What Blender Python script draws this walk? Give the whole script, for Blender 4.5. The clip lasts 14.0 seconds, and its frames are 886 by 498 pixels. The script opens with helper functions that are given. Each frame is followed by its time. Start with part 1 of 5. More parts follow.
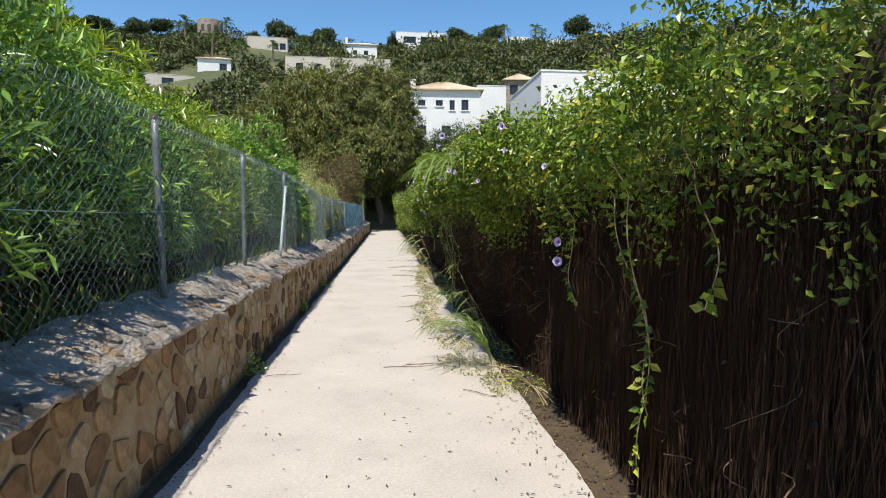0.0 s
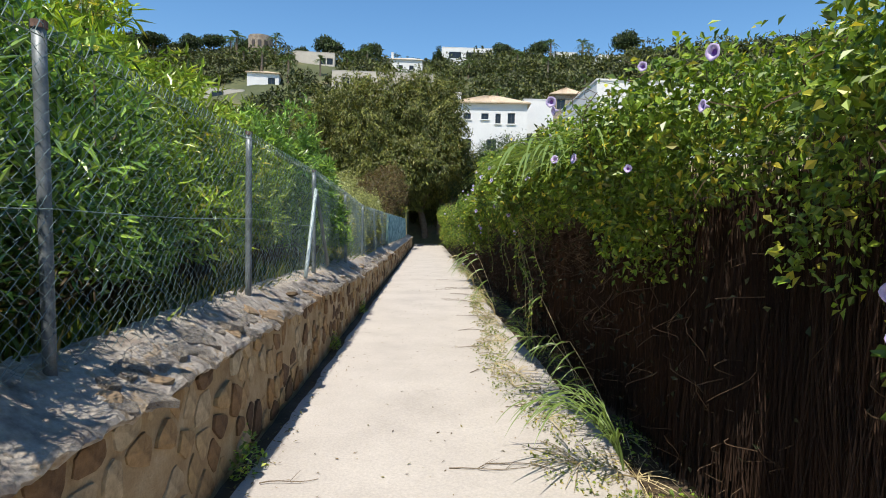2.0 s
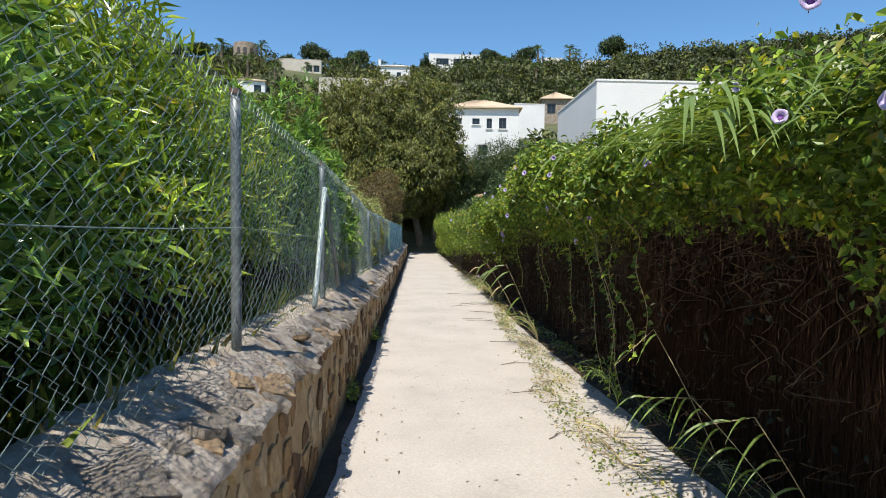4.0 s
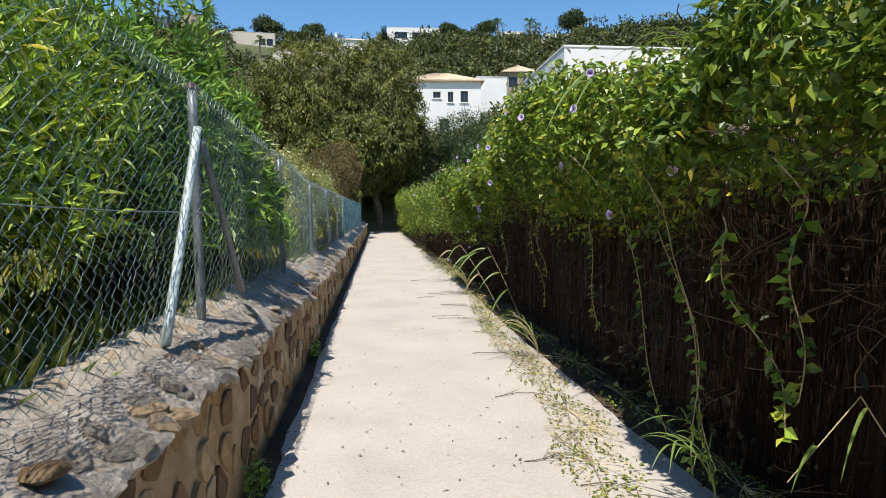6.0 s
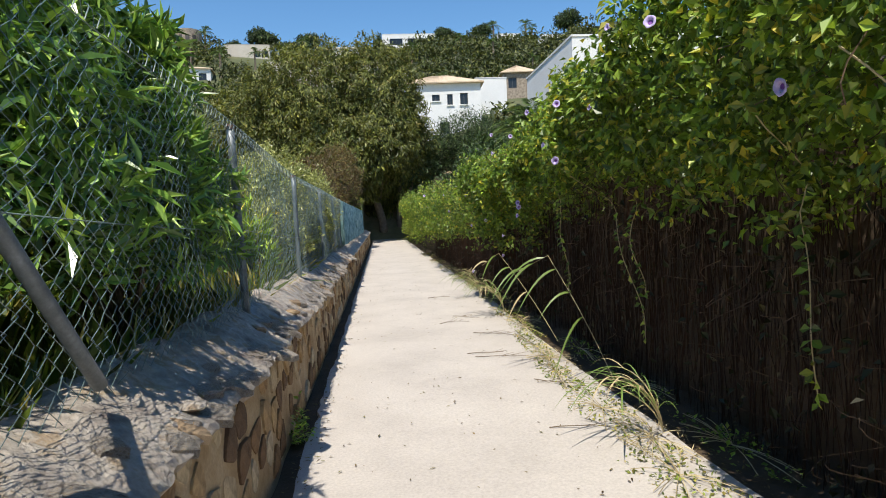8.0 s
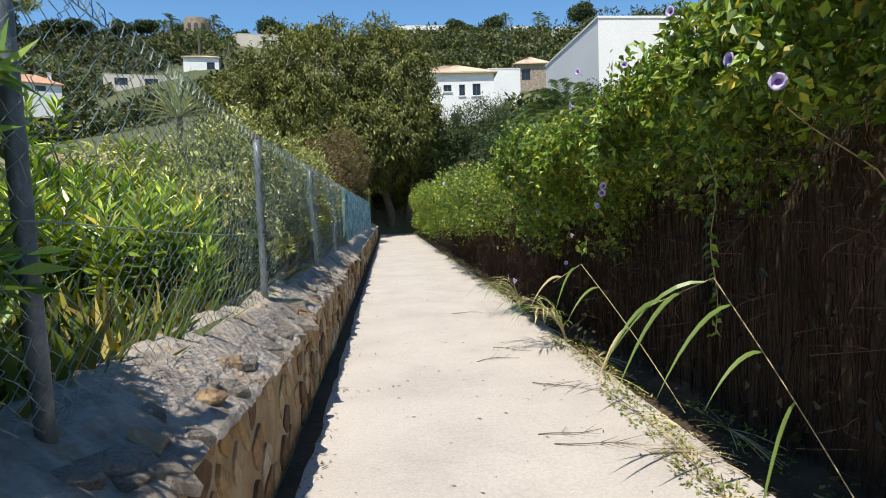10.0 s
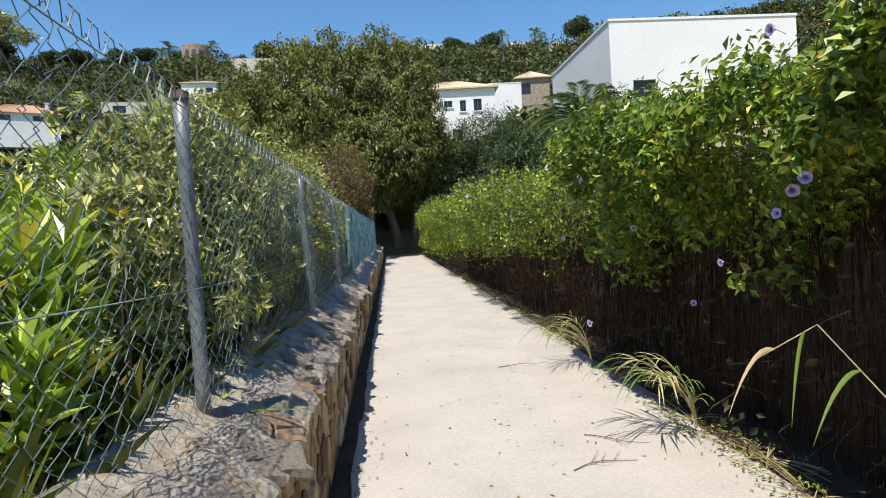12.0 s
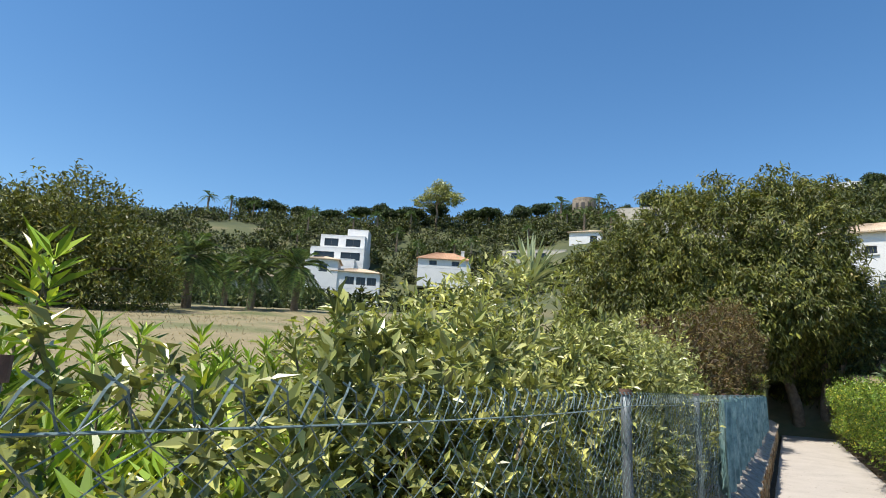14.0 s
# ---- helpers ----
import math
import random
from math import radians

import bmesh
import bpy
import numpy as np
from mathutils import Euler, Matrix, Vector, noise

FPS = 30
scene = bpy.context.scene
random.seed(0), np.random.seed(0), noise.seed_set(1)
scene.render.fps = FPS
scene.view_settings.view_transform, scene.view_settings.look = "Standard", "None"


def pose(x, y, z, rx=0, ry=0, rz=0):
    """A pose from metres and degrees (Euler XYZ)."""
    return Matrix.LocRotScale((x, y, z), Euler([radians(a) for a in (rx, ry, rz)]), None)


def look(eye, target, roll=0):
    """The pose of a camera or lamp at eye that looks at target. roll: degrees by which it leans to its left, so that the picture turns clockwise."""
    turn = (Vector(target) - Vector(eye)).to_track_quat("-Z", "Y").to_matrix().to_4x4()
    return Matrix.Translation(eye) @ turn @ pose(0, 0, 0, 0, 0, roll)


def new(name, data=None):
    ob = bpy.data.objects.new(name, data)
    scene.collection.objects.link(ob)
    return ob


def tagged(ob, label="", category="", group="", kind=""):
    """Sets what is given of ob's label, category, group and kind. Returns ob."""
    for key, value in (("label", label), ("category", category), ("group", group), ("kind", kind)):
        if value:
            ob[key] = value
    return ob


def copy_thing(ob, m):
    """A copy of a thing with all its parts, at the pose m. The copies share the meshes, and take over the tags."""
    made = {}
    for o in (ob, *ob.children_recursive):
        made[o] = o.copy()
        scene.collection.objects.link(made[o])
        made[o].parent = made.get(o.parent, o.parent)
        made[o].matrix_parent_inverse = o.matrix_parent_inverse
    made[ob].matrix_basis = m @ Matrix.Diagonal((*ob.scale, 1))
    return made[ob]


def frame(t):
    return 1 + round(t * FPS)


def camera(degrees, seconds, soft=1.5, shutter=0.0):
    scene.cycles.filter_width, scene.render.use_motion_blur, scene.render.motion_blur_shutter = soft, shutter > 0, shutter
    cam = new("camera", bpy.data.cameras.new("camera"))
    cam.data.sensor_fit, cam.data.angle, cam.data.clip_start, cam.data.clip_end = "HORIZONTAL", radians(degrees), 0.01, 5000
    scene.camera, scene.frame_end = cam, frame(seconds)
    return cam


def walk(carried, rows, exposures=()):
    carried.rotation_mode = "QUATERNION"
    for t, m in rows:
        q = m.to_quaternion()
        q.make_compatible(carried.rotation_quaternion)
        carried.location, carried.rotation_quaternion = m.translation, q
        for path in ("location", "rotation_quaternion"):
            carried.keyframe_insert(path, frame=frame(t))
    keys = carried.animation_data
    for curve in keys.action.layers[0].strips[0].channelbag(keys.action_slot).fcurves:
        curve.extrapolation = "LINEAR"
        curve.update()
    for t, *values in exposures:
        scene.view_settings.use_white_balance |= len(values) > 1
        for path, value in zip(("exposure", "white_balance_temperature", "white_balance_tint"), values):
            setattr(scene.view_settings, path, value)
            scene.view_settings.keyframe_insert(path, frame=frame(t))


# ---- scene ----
cam = camera(72.5, 14.0, soft=1.0)
PATH = [
    (0, (0.026, -0.405, 1.482), (0.212, 1.582, 1.362), 0.3),
    (0.5, (0.036, 0.103, 1.47), (0.236, 2.092, 1.401), 1.7),
    (1, (-0.023, 0.717, 1.471), (0.118, 2.711, 1.392), -0.1),
    (1.5, (-0.049, 1.197, 1.456), (0.169, 3.184, 1.395), -2.3),
    (2, (-0.163, 1.737, 1.449), (-0.11, 3.735, 1.377), 1.4),
    (2.2, (-0.209, 1.948, 1.47), (-0.158, 3.946, 1.392), 0.4),
    (4.3, (-0.69, 3.745, 1.457), (-0.581, 5.741, 1.411), 0.8),
    (4.5, (-0.665, 3.953, 1.462), (-0.522, 5.948, 1.415), 0.6),
    (5, (-0.624, 4.538, 1.434), (-0.318, 6.512, 1.338), -0.1),
    (5.5, (-0.587, 5.118, 1.438), (-0.421, 7.107, 1.315), -1.5),
    (6, (-0.576, 5.676, 1.423), (-0.362, 7.661, 1.302), -0.3),
    (6.5, (-0.565, 6.264, 1.436), (-0.464, 8.26, 1.355), -0.2),
    (7, (-0.605, 6.862, 1.425), (-0.428, 8.85, 1.295), -2.9),
    (7.2, (-0.604, 7.038, 1.407), (-0.399, 9.024, 1.29), -2.5),
    (9.3, (-0.75, 9.653, 1.328), (-0.546, 11.641, 1.232), -2.6),
    (9.5, (-0.738, 9.87, 1.326), (-0.502, 11.85, 1.165), -2.4),
    (10, (-0.69, 10.379, 1.325), (-0.51, 12.368, 1.207), -1.7),
    (10.5, (-0.751, 10.886, 1.296), (-0.619, 12.881, 1.227), -2.6),
    (11, (-0.755, 11.451, 1.26), (-0.586, 13.443, 1.213), -0.5),
    (11.5, (-0.816, 11.945, 1.256), (-0.729, 13.943, 1.237), 0.2),
    (12, (-0.864, 12.397, 1.359), (-0.69, 14.389, 1.301), -3.5),
    (12.3, (-0.862, 12.692, 1.505), (-0.983, 14.688, 1.51), -7.3),
    (12.5, (-0.849, 12.867, 1.632), (-1.292, 14.817, 1.66), -10.0),
    (13, (-0.902, 13.318, 1.81), (-1.519, 15.214, 1.963), -5.6),
    (13.5, (-0.927, 13.79, 1.82), (-1.781, 15.562, 2.182), 4.7),
    (14, (-0.87, 14.22, 1.885), (-1.838, 15.92, 2.300), 3.4),
]
walk(cam, [(t, look(eye, target, roll)) for t, eye, target, roll in PATH], [(0.0, 0.30, 6900, 10), (14.0, 0.30, 6900, 10)])

# ---- world, sun and exposure ----
SUN_DIR = Vector((-0.20, -0.45, 1.0)).normalized()
world = bpy.data.worlds.new("sky_world")
scene.world = world
world.use_nodes = True
wn = world.node_tree
wn.nodes.clear()
sky = wn.nodes.new("ShaderNodeTexSky")
sky.sky_type = "NISHITA"
sky.sun_disc = False
sky.sun_elevation = math.asin(SUN_DIR.z)
sky.sun_rotation = math.atan2(SUN_DIR.x, SUN_DIR.y)
sky.air_density, sky.dust_density, sky.ozone_density = 1.0, 0.2, 2.5
bg = wn.nodes.new("ShaderNodeBackground")
bg.inputs["Strength"].default_value = 0.145
wo = wn.nodes.new("ShaderNodeOutputWorld")
hue = wn.nodes.new("ShaderNodeHueSaturation")
hue.inputs["Saturation"].default_value = 1.25
wn.links.new(sky.outputs[0], hue.inputs["Color"])
wn.links.new(hue.outputs[0], bg.inputs["Color"])
wn.links.new(bg.outputs[0], wo.inputs["Surface"])
sun_data = bpy.data.lights.new("sun", "SUN")
sun_data.energy, sun_data.angle, sun_data.color = 5.0, radians(0.53), (1.0, 0.965, 0.90)
sun = new("sun", sun_data)
sun.matrix_world = look((0, 0, 60), Vector((0, 0, 60)) - SUN_DIR)
RNG = np.random.default_rng(7)


# ---- materials ----
def material(name):
    m = bpy.data.materials.new(name)
    m.use_nodes = True
    nt = m.node_tree
    return m, nt, nt.nodes["Principled BSDF"], nt.nodes["Material Output"]


def node(nt, kind, **inputs):
    n = nt.nodes.new(kind)
    for k, v in inputs.items():
        n.inputs[k].default_value = v
    return n


def ramp(nt, fac, stops):
    r = nt.nodes.new("ShaderNodeValToRGB")
    els = r.color_ramp.elements
    while len(els) < len(stops):
        els.new(0.5)
    for e, (p, c) in zip(els, stops):
        e.position, e.color = p, (*c, 1)
    nt.links.new(fac, r.inputs["Fac"])
    return r.outputs["Color"]


def mixed(nt, kind, fac, a, b):
    n = nt.nodes.new("ShaderNodeMix")
    n.data_type, n.blend_type = "RGBA", kind
    for sock, v in ((n.inputs[0], fac), (n.inputs[6], a), (n.inputs[7], b)):
        if hasattr(v, "is_linked"):
            nt.links.new(v, sock)
        else:
            sock.default_value = v if isinstance(v, (int, float)) else (*v, 1)
    return n.outputs[2]


def noise_fac(nt, scale, detail=6.0, rough=0.6, coord="Object"):
    tc = nt.nodes.new("ShaderNodeTexCoord")
    n = node(nt, "ShaderNodeTexNoise", Scale=scale, Detail=detail, Roughness=rough)
    nt.links.new(tc.outputs[coord], n.inputs["Vector"])
    return n.outputs["Fac"]


def bump(nt, bsdf, fac, strength, distance):
    b = node(nt, "ShaderNodeBump", Strength=strength, Distance=distance)
    nt.links.new(fac, b.inputs["Height"])
    nt.links.new(b.outputs["Normal"], bsdf.inputs["Normal"])


def surface(name, stops, scale, fine, rough=0.85, bump_at=0.4, dist=0.01, island=0.0, piece=0.0, metal=0.0):
    """A surface with large stains, fine grain and relief. island, piece: variation from one loose piece or object to the next."""
    m, nt, bsdf, out = material(name)
    big, small = noise_fac(nt, scale), noise_fac(nt, fine, 8.0, 0.7)
    col = ramp(nt, big, stops)
    grain = ramp(nt, small, [(0.3, (0.72, 0.72, 0.72)), (0.7, (1.12, 1.12, 1.12))])
    col = mixed(nt, "MULTIPLY", 0.8, col, grain)
    if island or piece:
        src = nt.nodes.new("ShaderNodeNewGeometry").outputs["Random Per Island"] if island else nt.nodes.new("ShaderNodeObjectInfo").outputs["Random"]
        a = island or piece
        tone = ramp(nt, src, [(0.0, (1 - a, 1 - a * 1.05, 1 - a * 1.1)), (1.0, (1 + a, 1 + a * 0.95, 1 + a * 0.85))])
        col = mixed(nt, "MULTIPLY", 1.0, col, tone)
    nt.links.new(col, bsdf.inputs["Base Color"])
    bsdf.inputs["Roughness"].default_value, bsdf.inputs["Metallic"].default_value = rough, metal
    if bump_at:
        bump(nt, bsdf, small, bump_at, dist)
    return m


def leafy(name, stops, through_light=0.35, rough=0.45, patch=0.25, contrast=0.25):
    """Leaves: a colour for each leaf, patches over the plant, and light that comes through."""
    m, nt, bsdf, out = material(name)
    rnd = nt.nodes.new("ShaderNodeNewGeometry").outputs["Random Per Island"]
    col = ramp(nt, rnd, stops)
    again = nt.nodes.new("ShaderNodeMath")
    again.operation = "MULTIPLY"
    again.inputs[1].default_value = 17.0
    loose = nt.nodes.new("ShaderNodeMath")
    loose.operation = "FRACT"
    nt.links.new(rnd, again.inputs[0])
    nt.links.new(again.outputs[0], loose.inputs[0])
    col = mixed(nt, "MULTIPLY", 1.0, col, ramp(nt, loose.outputs[0], [(0.0, (0.5, 0.5, 0.55)), (0.55, (0.95, 0.95, 0.95)), (1.0, (1.55, 1.5, 1.3))]))
    tone = ramp(nt, noise_fac(nt, patch * 4, 3.0), [(0.32, (1 - contrast, 1 - contrast * 0.9, 1 - contrast)), (0.68, (1 + contrast, 1 + contrast * 0.8, 1 + contrast * 0.4))])
    col = mixed(nt, "MULTIPLY", 1.0, col, tone)
    nt.links.new(col, bsdf.inputs["Base Color"])
    bsdf.inputs["Roughness"].default_value = rough
    bsdf.inputs["Specular IOR Level"].default_value = 0.5
    tr = nt.nodes.new("ShaderNodeBsdfTranslucent")
    warm = mixed(nt, "MULTIPLY", 1.0, col, (1.25, 1.2, 0.6))
    nt.links.new(warm, tr.inputs["Color"])
    mx = nt.nodes.new("ShaderNodeMixShader")
    mx.inputs[0].default_value = through_light
    nt.links.new(bsdf.outputs[0], mx.inputs[1])
    nt.links.new(tr.outputs[0], mx.inputs[2])
    nt.links.new(mx.outputs[0], out.inputs["Surface"])
    return m


def glass(name):
    m, nt, bsdf, out = material(name)
    bsdf.inputs["Base Color"].default_value = (0.02, 0.025, 0.03, 1)
    bsdf.inputs["Roughness"].default_value = 0.08
    return m


M_CONCRETE = surface("path_concrete", [(0.25, (0.40, 0.365, 0.33)), (0.5, (0.47, 0.43, 0.39)), (0.75, (0.515, 0.475, 0.43))], 1.3, 60.0, 0.9, 0.35, 0.006)
M_MORTAR = surface("wall_mortar", [(0.3, (0.30, 0.195, 0.10)), (0.5, (0.43, 0.31, 0.175)), (0.7, (0.52, 0.41, 0.27))], 5.0, 70.0, 0.95, 0.7, 0.012)
M_CAP = surface("wall_cap_cement", [(0.30, (0.20, 0.15, 0.125)), (0.41, (0.36, 0.31, 0.265)), (0.54, (0.52, 0.465, 0.40)), (0.63, (0.42, 0.31, 0.20)), (0.72, (0.58, 0.53, 0.465))], 6.5, 34.0, 0.95, 0.9, 0.03)
M_STONE = surface("wall_stone", [(0.3, (0.15, 0.085, 0.045)), (0.5, (0.30, 0.19, 0.095)), (0.7, (0.43, 0.33, 0.20))], 5.0, 40.0, 0.9, 0.8, 0.015, piece=0.5)
# Earth and litter brown, darkened further to paint shade at wall and hedge foot.
M_EARTH = surface("shaded_dry_earth", [(0.3, (0.045, 0.030, 0.017)), (0.7, (0.11, 0.075, 0.045))], 2.5, 30.0, 0.95, 0.6, 0.02)
M_GROUND = surface("field_ground", [(0.3, (0.20, 0.165, 0.085)), (0.48, (0.27, 0.22, 0.12)), (0.66, (0.12, 0.135, 0.05))], 0.22, 2.0, 0.95, 0.5, 0.05)
M_SCRUB = surface("scrub_ground", [(0.3, (0.05, 0.065, 0.025)), (0.55, (0.09, 0.10, 0.04)), (0.75, (0.20, 0.165, 0.09))], 0.06, 1.2, 0.95, 0.5, 0.05)
M_STEEL = surface("galvanised_steel", [(0.3, (0.12, 0.14, 0.15)), (0.7, (0.26, 0.29, 0.31))], 12.0, 90.0, 0.5, 0.25, 0.002, metal=0.3)
M_BRACE = surface("pale_painted_steel", [(0.3, (0.38, 0.47, 0.47)), (0.7, (0.52, 0.60, 0.60))], 12.0, 90.0, 0.5, 0.25, 0.002, metal=0.1)
M_WIRE = surface("green_wire", [(0.3, (0.09, 0.14, 0.14)), (0.7, (0.25, 0.33, 0.325))], 2.0, 60.0, 0.4, 0.0)
M_NET = surface("teal_netting", [(0.35, (0.09, 0.19, 0.21)), (0.5, (0.20, 0.36, 0.38)), (0.65, (0.36, 0.52, 0.53))], 6.0, 30.0, 0.7, 0.4, 0.01)
M_RUST = surface("rusty_cap", [(0.3, (0.13, 0.07, 0.05)), (0.7, (0.26, 0.16, 0.12))], 20.0, 90.0, 0.8, 0.4, 0.003)
# Reed brown taken nearly to black: the hollow's shade is put into the colour.
M_REED = surface("shaded_dry_reed", [(0.3, (0.022, 0.010, 0.005)), (0.7, (0.066, 0.030, 0.013))], 1.2, 60.0, 0.85, 0.3, 0.003, island=0.5)
M_BARK = surface("bark", [(0.3, (0.14, 0.10, 0.07)), (0.7, (0.30, 0.235, 0.17))], 4.0, 30.0, 0.95, 0.8, 0.03)
M_STRAW = surface("straw", [(0.3, (0.36, 0.29, 0.15)), (0.7, (0.55, 0.46, 0.27))], 3.0, 50.0, 0.8, 0.0, island=0.3)
M_TWIG = surface("twig", [(0.3, (0.10, 0.075, 0.05)), (0.7, (0.22, 0.17, 0.11))], 6.0, 60.0, 0.9, 0.0)
M_DEAD = surface("dead_hedge_stem", [(0.3, (0.045, 0.026, 0.014)), (0.7, (0.13, 0.085, 0.05))], 6.0, 60.0, 0.9, 0.0, island=0.5)
M_WHITE = surface("white_render", [(0.3, (0.74, 0.74, 0.73)), (0.7, (0.82, 0.82, 0.81))], 0.4, 12.0, 0.85, 0.15, 0.01)
M_CREAM = surface("cream_render", [(0.3, (0.52, 0.47, 0.40)), (0.7, (0.62, 0.57, 0.49))], 0.4, 12.0, 0.85, 0.15, 0.01)
M_RUBBLE = surface("rubble_masonry", [(0.35, (0.20, 0.155, 0.115)), (0.5, (0.33, 0.27, 0.21)), (0.65, (0.44, 0.37, 0.29))], 2.5, 9.0, 0.95, 0.8, 0.05)
M_TILE = surface("clay_roof_tile", [(0.3, (0.46, 0.35, 0.24)), (0.7, (0.60, 0.49, 0.36))], 0.8, 14.0, 0.85, 0.3, 0.02, island=0.15)
M_TILE_RED = surface("red_roof_tile", [(0.3, (0.40, 0.22, 0.13)), (0.7, (0.52, 0.32, 0.20))], 0.8, 14.0, 0.85, 0.3, 0.02, island=0.15)
M_FRAME = surface("dark_window_frame", [(0.3, (0.06, 0.05, 0.045)), (0.7, (0.10, 0.085, 0.075))], 3.0, 40.0, 0.5, 0.0)
M_GLASS = glass("window_glass")
M_PETAL = surface("violet_petal", [(0.3, (0.50, 0.38, 0.68)), (0.7, (0.66, 0.56, 0.80))], 30.0, 90.0, 0.6, 0.0)
M_THROAT = surface("purple_flower_throat", [(0.3, (0.20, 0.05, 0.30)), (0.7, (0.30, 0.10, 0.42))], 30.0, 90.0, 0.6, 0.0)
M_YELLOW = surface("yellow_petal", [(0.3, (0.75, 0.52, 0.03)), (0.7, (0.85, 0.65, 0.06))], 30.0, 90.0, 0.6, 0.0)
L_VINE = leafy("vine_leaf", [(0.0, (0.092, 0.166, 0.025)), (0.45, (0.17, 0.274, 0.039)), (0.85, (0.273, 0.372, 0.055)), (1.0, (0.5, 0.431, 0.068))], 0.28, 0.4)
# Vine leaf in a dark copy: the shade below the hem is in its colour.
L_VINE_SHADE = leafy("shaded_vine_leaf", [(0.0, (0.018, 0.024, 0.007)), (0.6, (0.03, 0.039, 0.011)), (1.0, (0.057, 0.043, 0.019))], 0.15, 0.6)
L_OLEANDER = leafy("oleander_leaf", [(0.0, (0.087, 0.185, 0.047)), (0.5, (0.177, 0.325, 0.075)), (1.0, (0.35, 0.506, 0.107))], 0.2, 0.3)
L_BRIGHT = leafy("bright_shrub_leaf", [(0.0, (0.157, 0.251, 0.038)), (0.5, (0.271, 0.417, 0.06)), (0.9, (0.418, 0.521, 0.09)), (1.0, (0.626, 0.521, 0.105))], 0.22, 0.32)
L_GREY = leafy("grey_green_leaf", [(0.0, (0.185, 0.215, 0.069)), (0.5, (0.333, 0.366, 0.131)), (1.0, (0.556, 0.557, 0.247))], 0.2, 0.34)
L_PEPPER = leafy("pepper_tree_leaf", [(0.0, (0.078, 0.099, 0.021)), (0.5, (0.141, 0.165, 0.038)), (0.9, (0.209, 0.226, 0.057)), (1.0, (0.228, 0.198, 0.071))], 0.2, 0.5, 0.08)
L_OLIVE = leafy("dark_tree_leaf", [(0.0, (0.029, 0.056, 0.022)), (0.6, (0.058, 0.106, 0.037)), (1.0, (0.099, 0.15, 0.056))], 0.18, 0.5, 0.1)
L_WOOD = leafy("hill_wood_leaf", [(0.0, (0.033, 0.048, 0.015)), (0.5, (0.068, 0.095, 0.027)), (1.0, (0.138, 0.147, 0.048))], 0.12, 0.6, 0.05, 0.55)
L_PINE = leafy("pine_needles", [(0.0, (0.02, 0.04, 0.013)), (0.6, (0.04, 0.075, 0.02)), (1.0, (0.075, 0.11, 0.03))], 0.15, 0.6, 0.1)
L_PALM = leafy("palm_frond", [(0.0, (0.060, 0.111, 0.039)), (0.6, (0.109, 0.182, 0.065)), (1.0, (0.206, 0.247, 0.104))], 0.25, 0.45)
L_GRASS = leafy("grass_blade", [(0.0, (0.097, 0.149, 0.02)), (0.6, (0.169, 0.23, 0.037)), (1.0, (0.411, 0.333, 0.101))], 0.28, 0.5)
L_YUCCA = leafy("yucca_blade", [(0.0, (0.06, 0.132, 0.019)), (0.6, (0.12, 0.204, 0.034)), (1.0, (0.216, 0.276, 0.058))], 0.22, 0.32)
L_AGAVE = leafy("agave_blade", [(0.0, (0.17, 0.21, 0.14)), (0.6, (0.25, 0.30, 0.21)), (1.0, (0.34, 0.38, 0.27))], 0.15, 0.45)
L_BLADE = leafy("cane_blade", [(0.0, (0.085, 0.143, 0.041)), (0.6, (0.142, 0.214, 0.071)), (1.0, (0.246, 0.275, 0.122))], 0.35, 0.4)
L_BROWN = leafy("browned_hedge_leaf", [(0.0, (0.10, 0.065, 0.03)), (0.6, (0.17, 0.12, 0.055)), (1.0, (0.14, 0.15, 0.045))], 0.25, 0.6)


# ---- mesh helpers ----
def part(name, bm, mat, parent=None, label="", smooth=False):
    me = bpy.data.meshes.new(name)
    bm.to_mesh(me)
    bm.free()
    me.materials.append(mat)
    if smooth:
        me.polygons.foreach_set("use_smooth", [True] * len(me.polygons))
    ob = new(name, me)
    ob.parent = parent
    return tagged(ob, label)


def mesh_part(name, verts, faces, mat, parent=None, label="", smooth=False):
    me = bpy.data.meshes.new(name)
    me.from_pydata(np.asarray(verts).tolist(), [], faces.tolist() if hasattr(faces, "tolist") else faces)
    me.materials.append(mat)
    if smooth:
        me.polygons.foreach_set("use_smooth", [True] * len(me.polygons))
    ob = new(name, me)
    ob.parent = parent
    return tagged(ob, label)


def thing(name, label, category, group="", at=(0, 0, 0), kind="", turn=0):
    ob = new(name)
    ob.matrix_basis = pose(*at, 0, 0, turn)
    return tagged(ob, label, category, group, kind)


def box(bm, x0, y0, z0, x1, y1, z1, bevel=0.0):
    r = bmesh.ops.create_cube(bm, size=1.0, matrix=Matrix.Translation(((x0 + x1) / 2, (y0 + y1) / 2, (z0 + z1) / 2)) @ Matrix.Diagonal((x1 - x0, y1 - y0, z1 - z0, 1)))
    if bevel:
        es = {e for v in r["verts"] for e in v.link_edges}
        bmesh.ops.bevel(bm, geom=list(es), offset=bevel, segments=1, affect="EDGES")


def boxed(*a):
    bm = bmesh.new()
    box(bm, *a)
    return bm


def unit(v):
    return v / np.maximum(np.linalg.norm(v, axis=-1, keepdims=True), 1e-9)


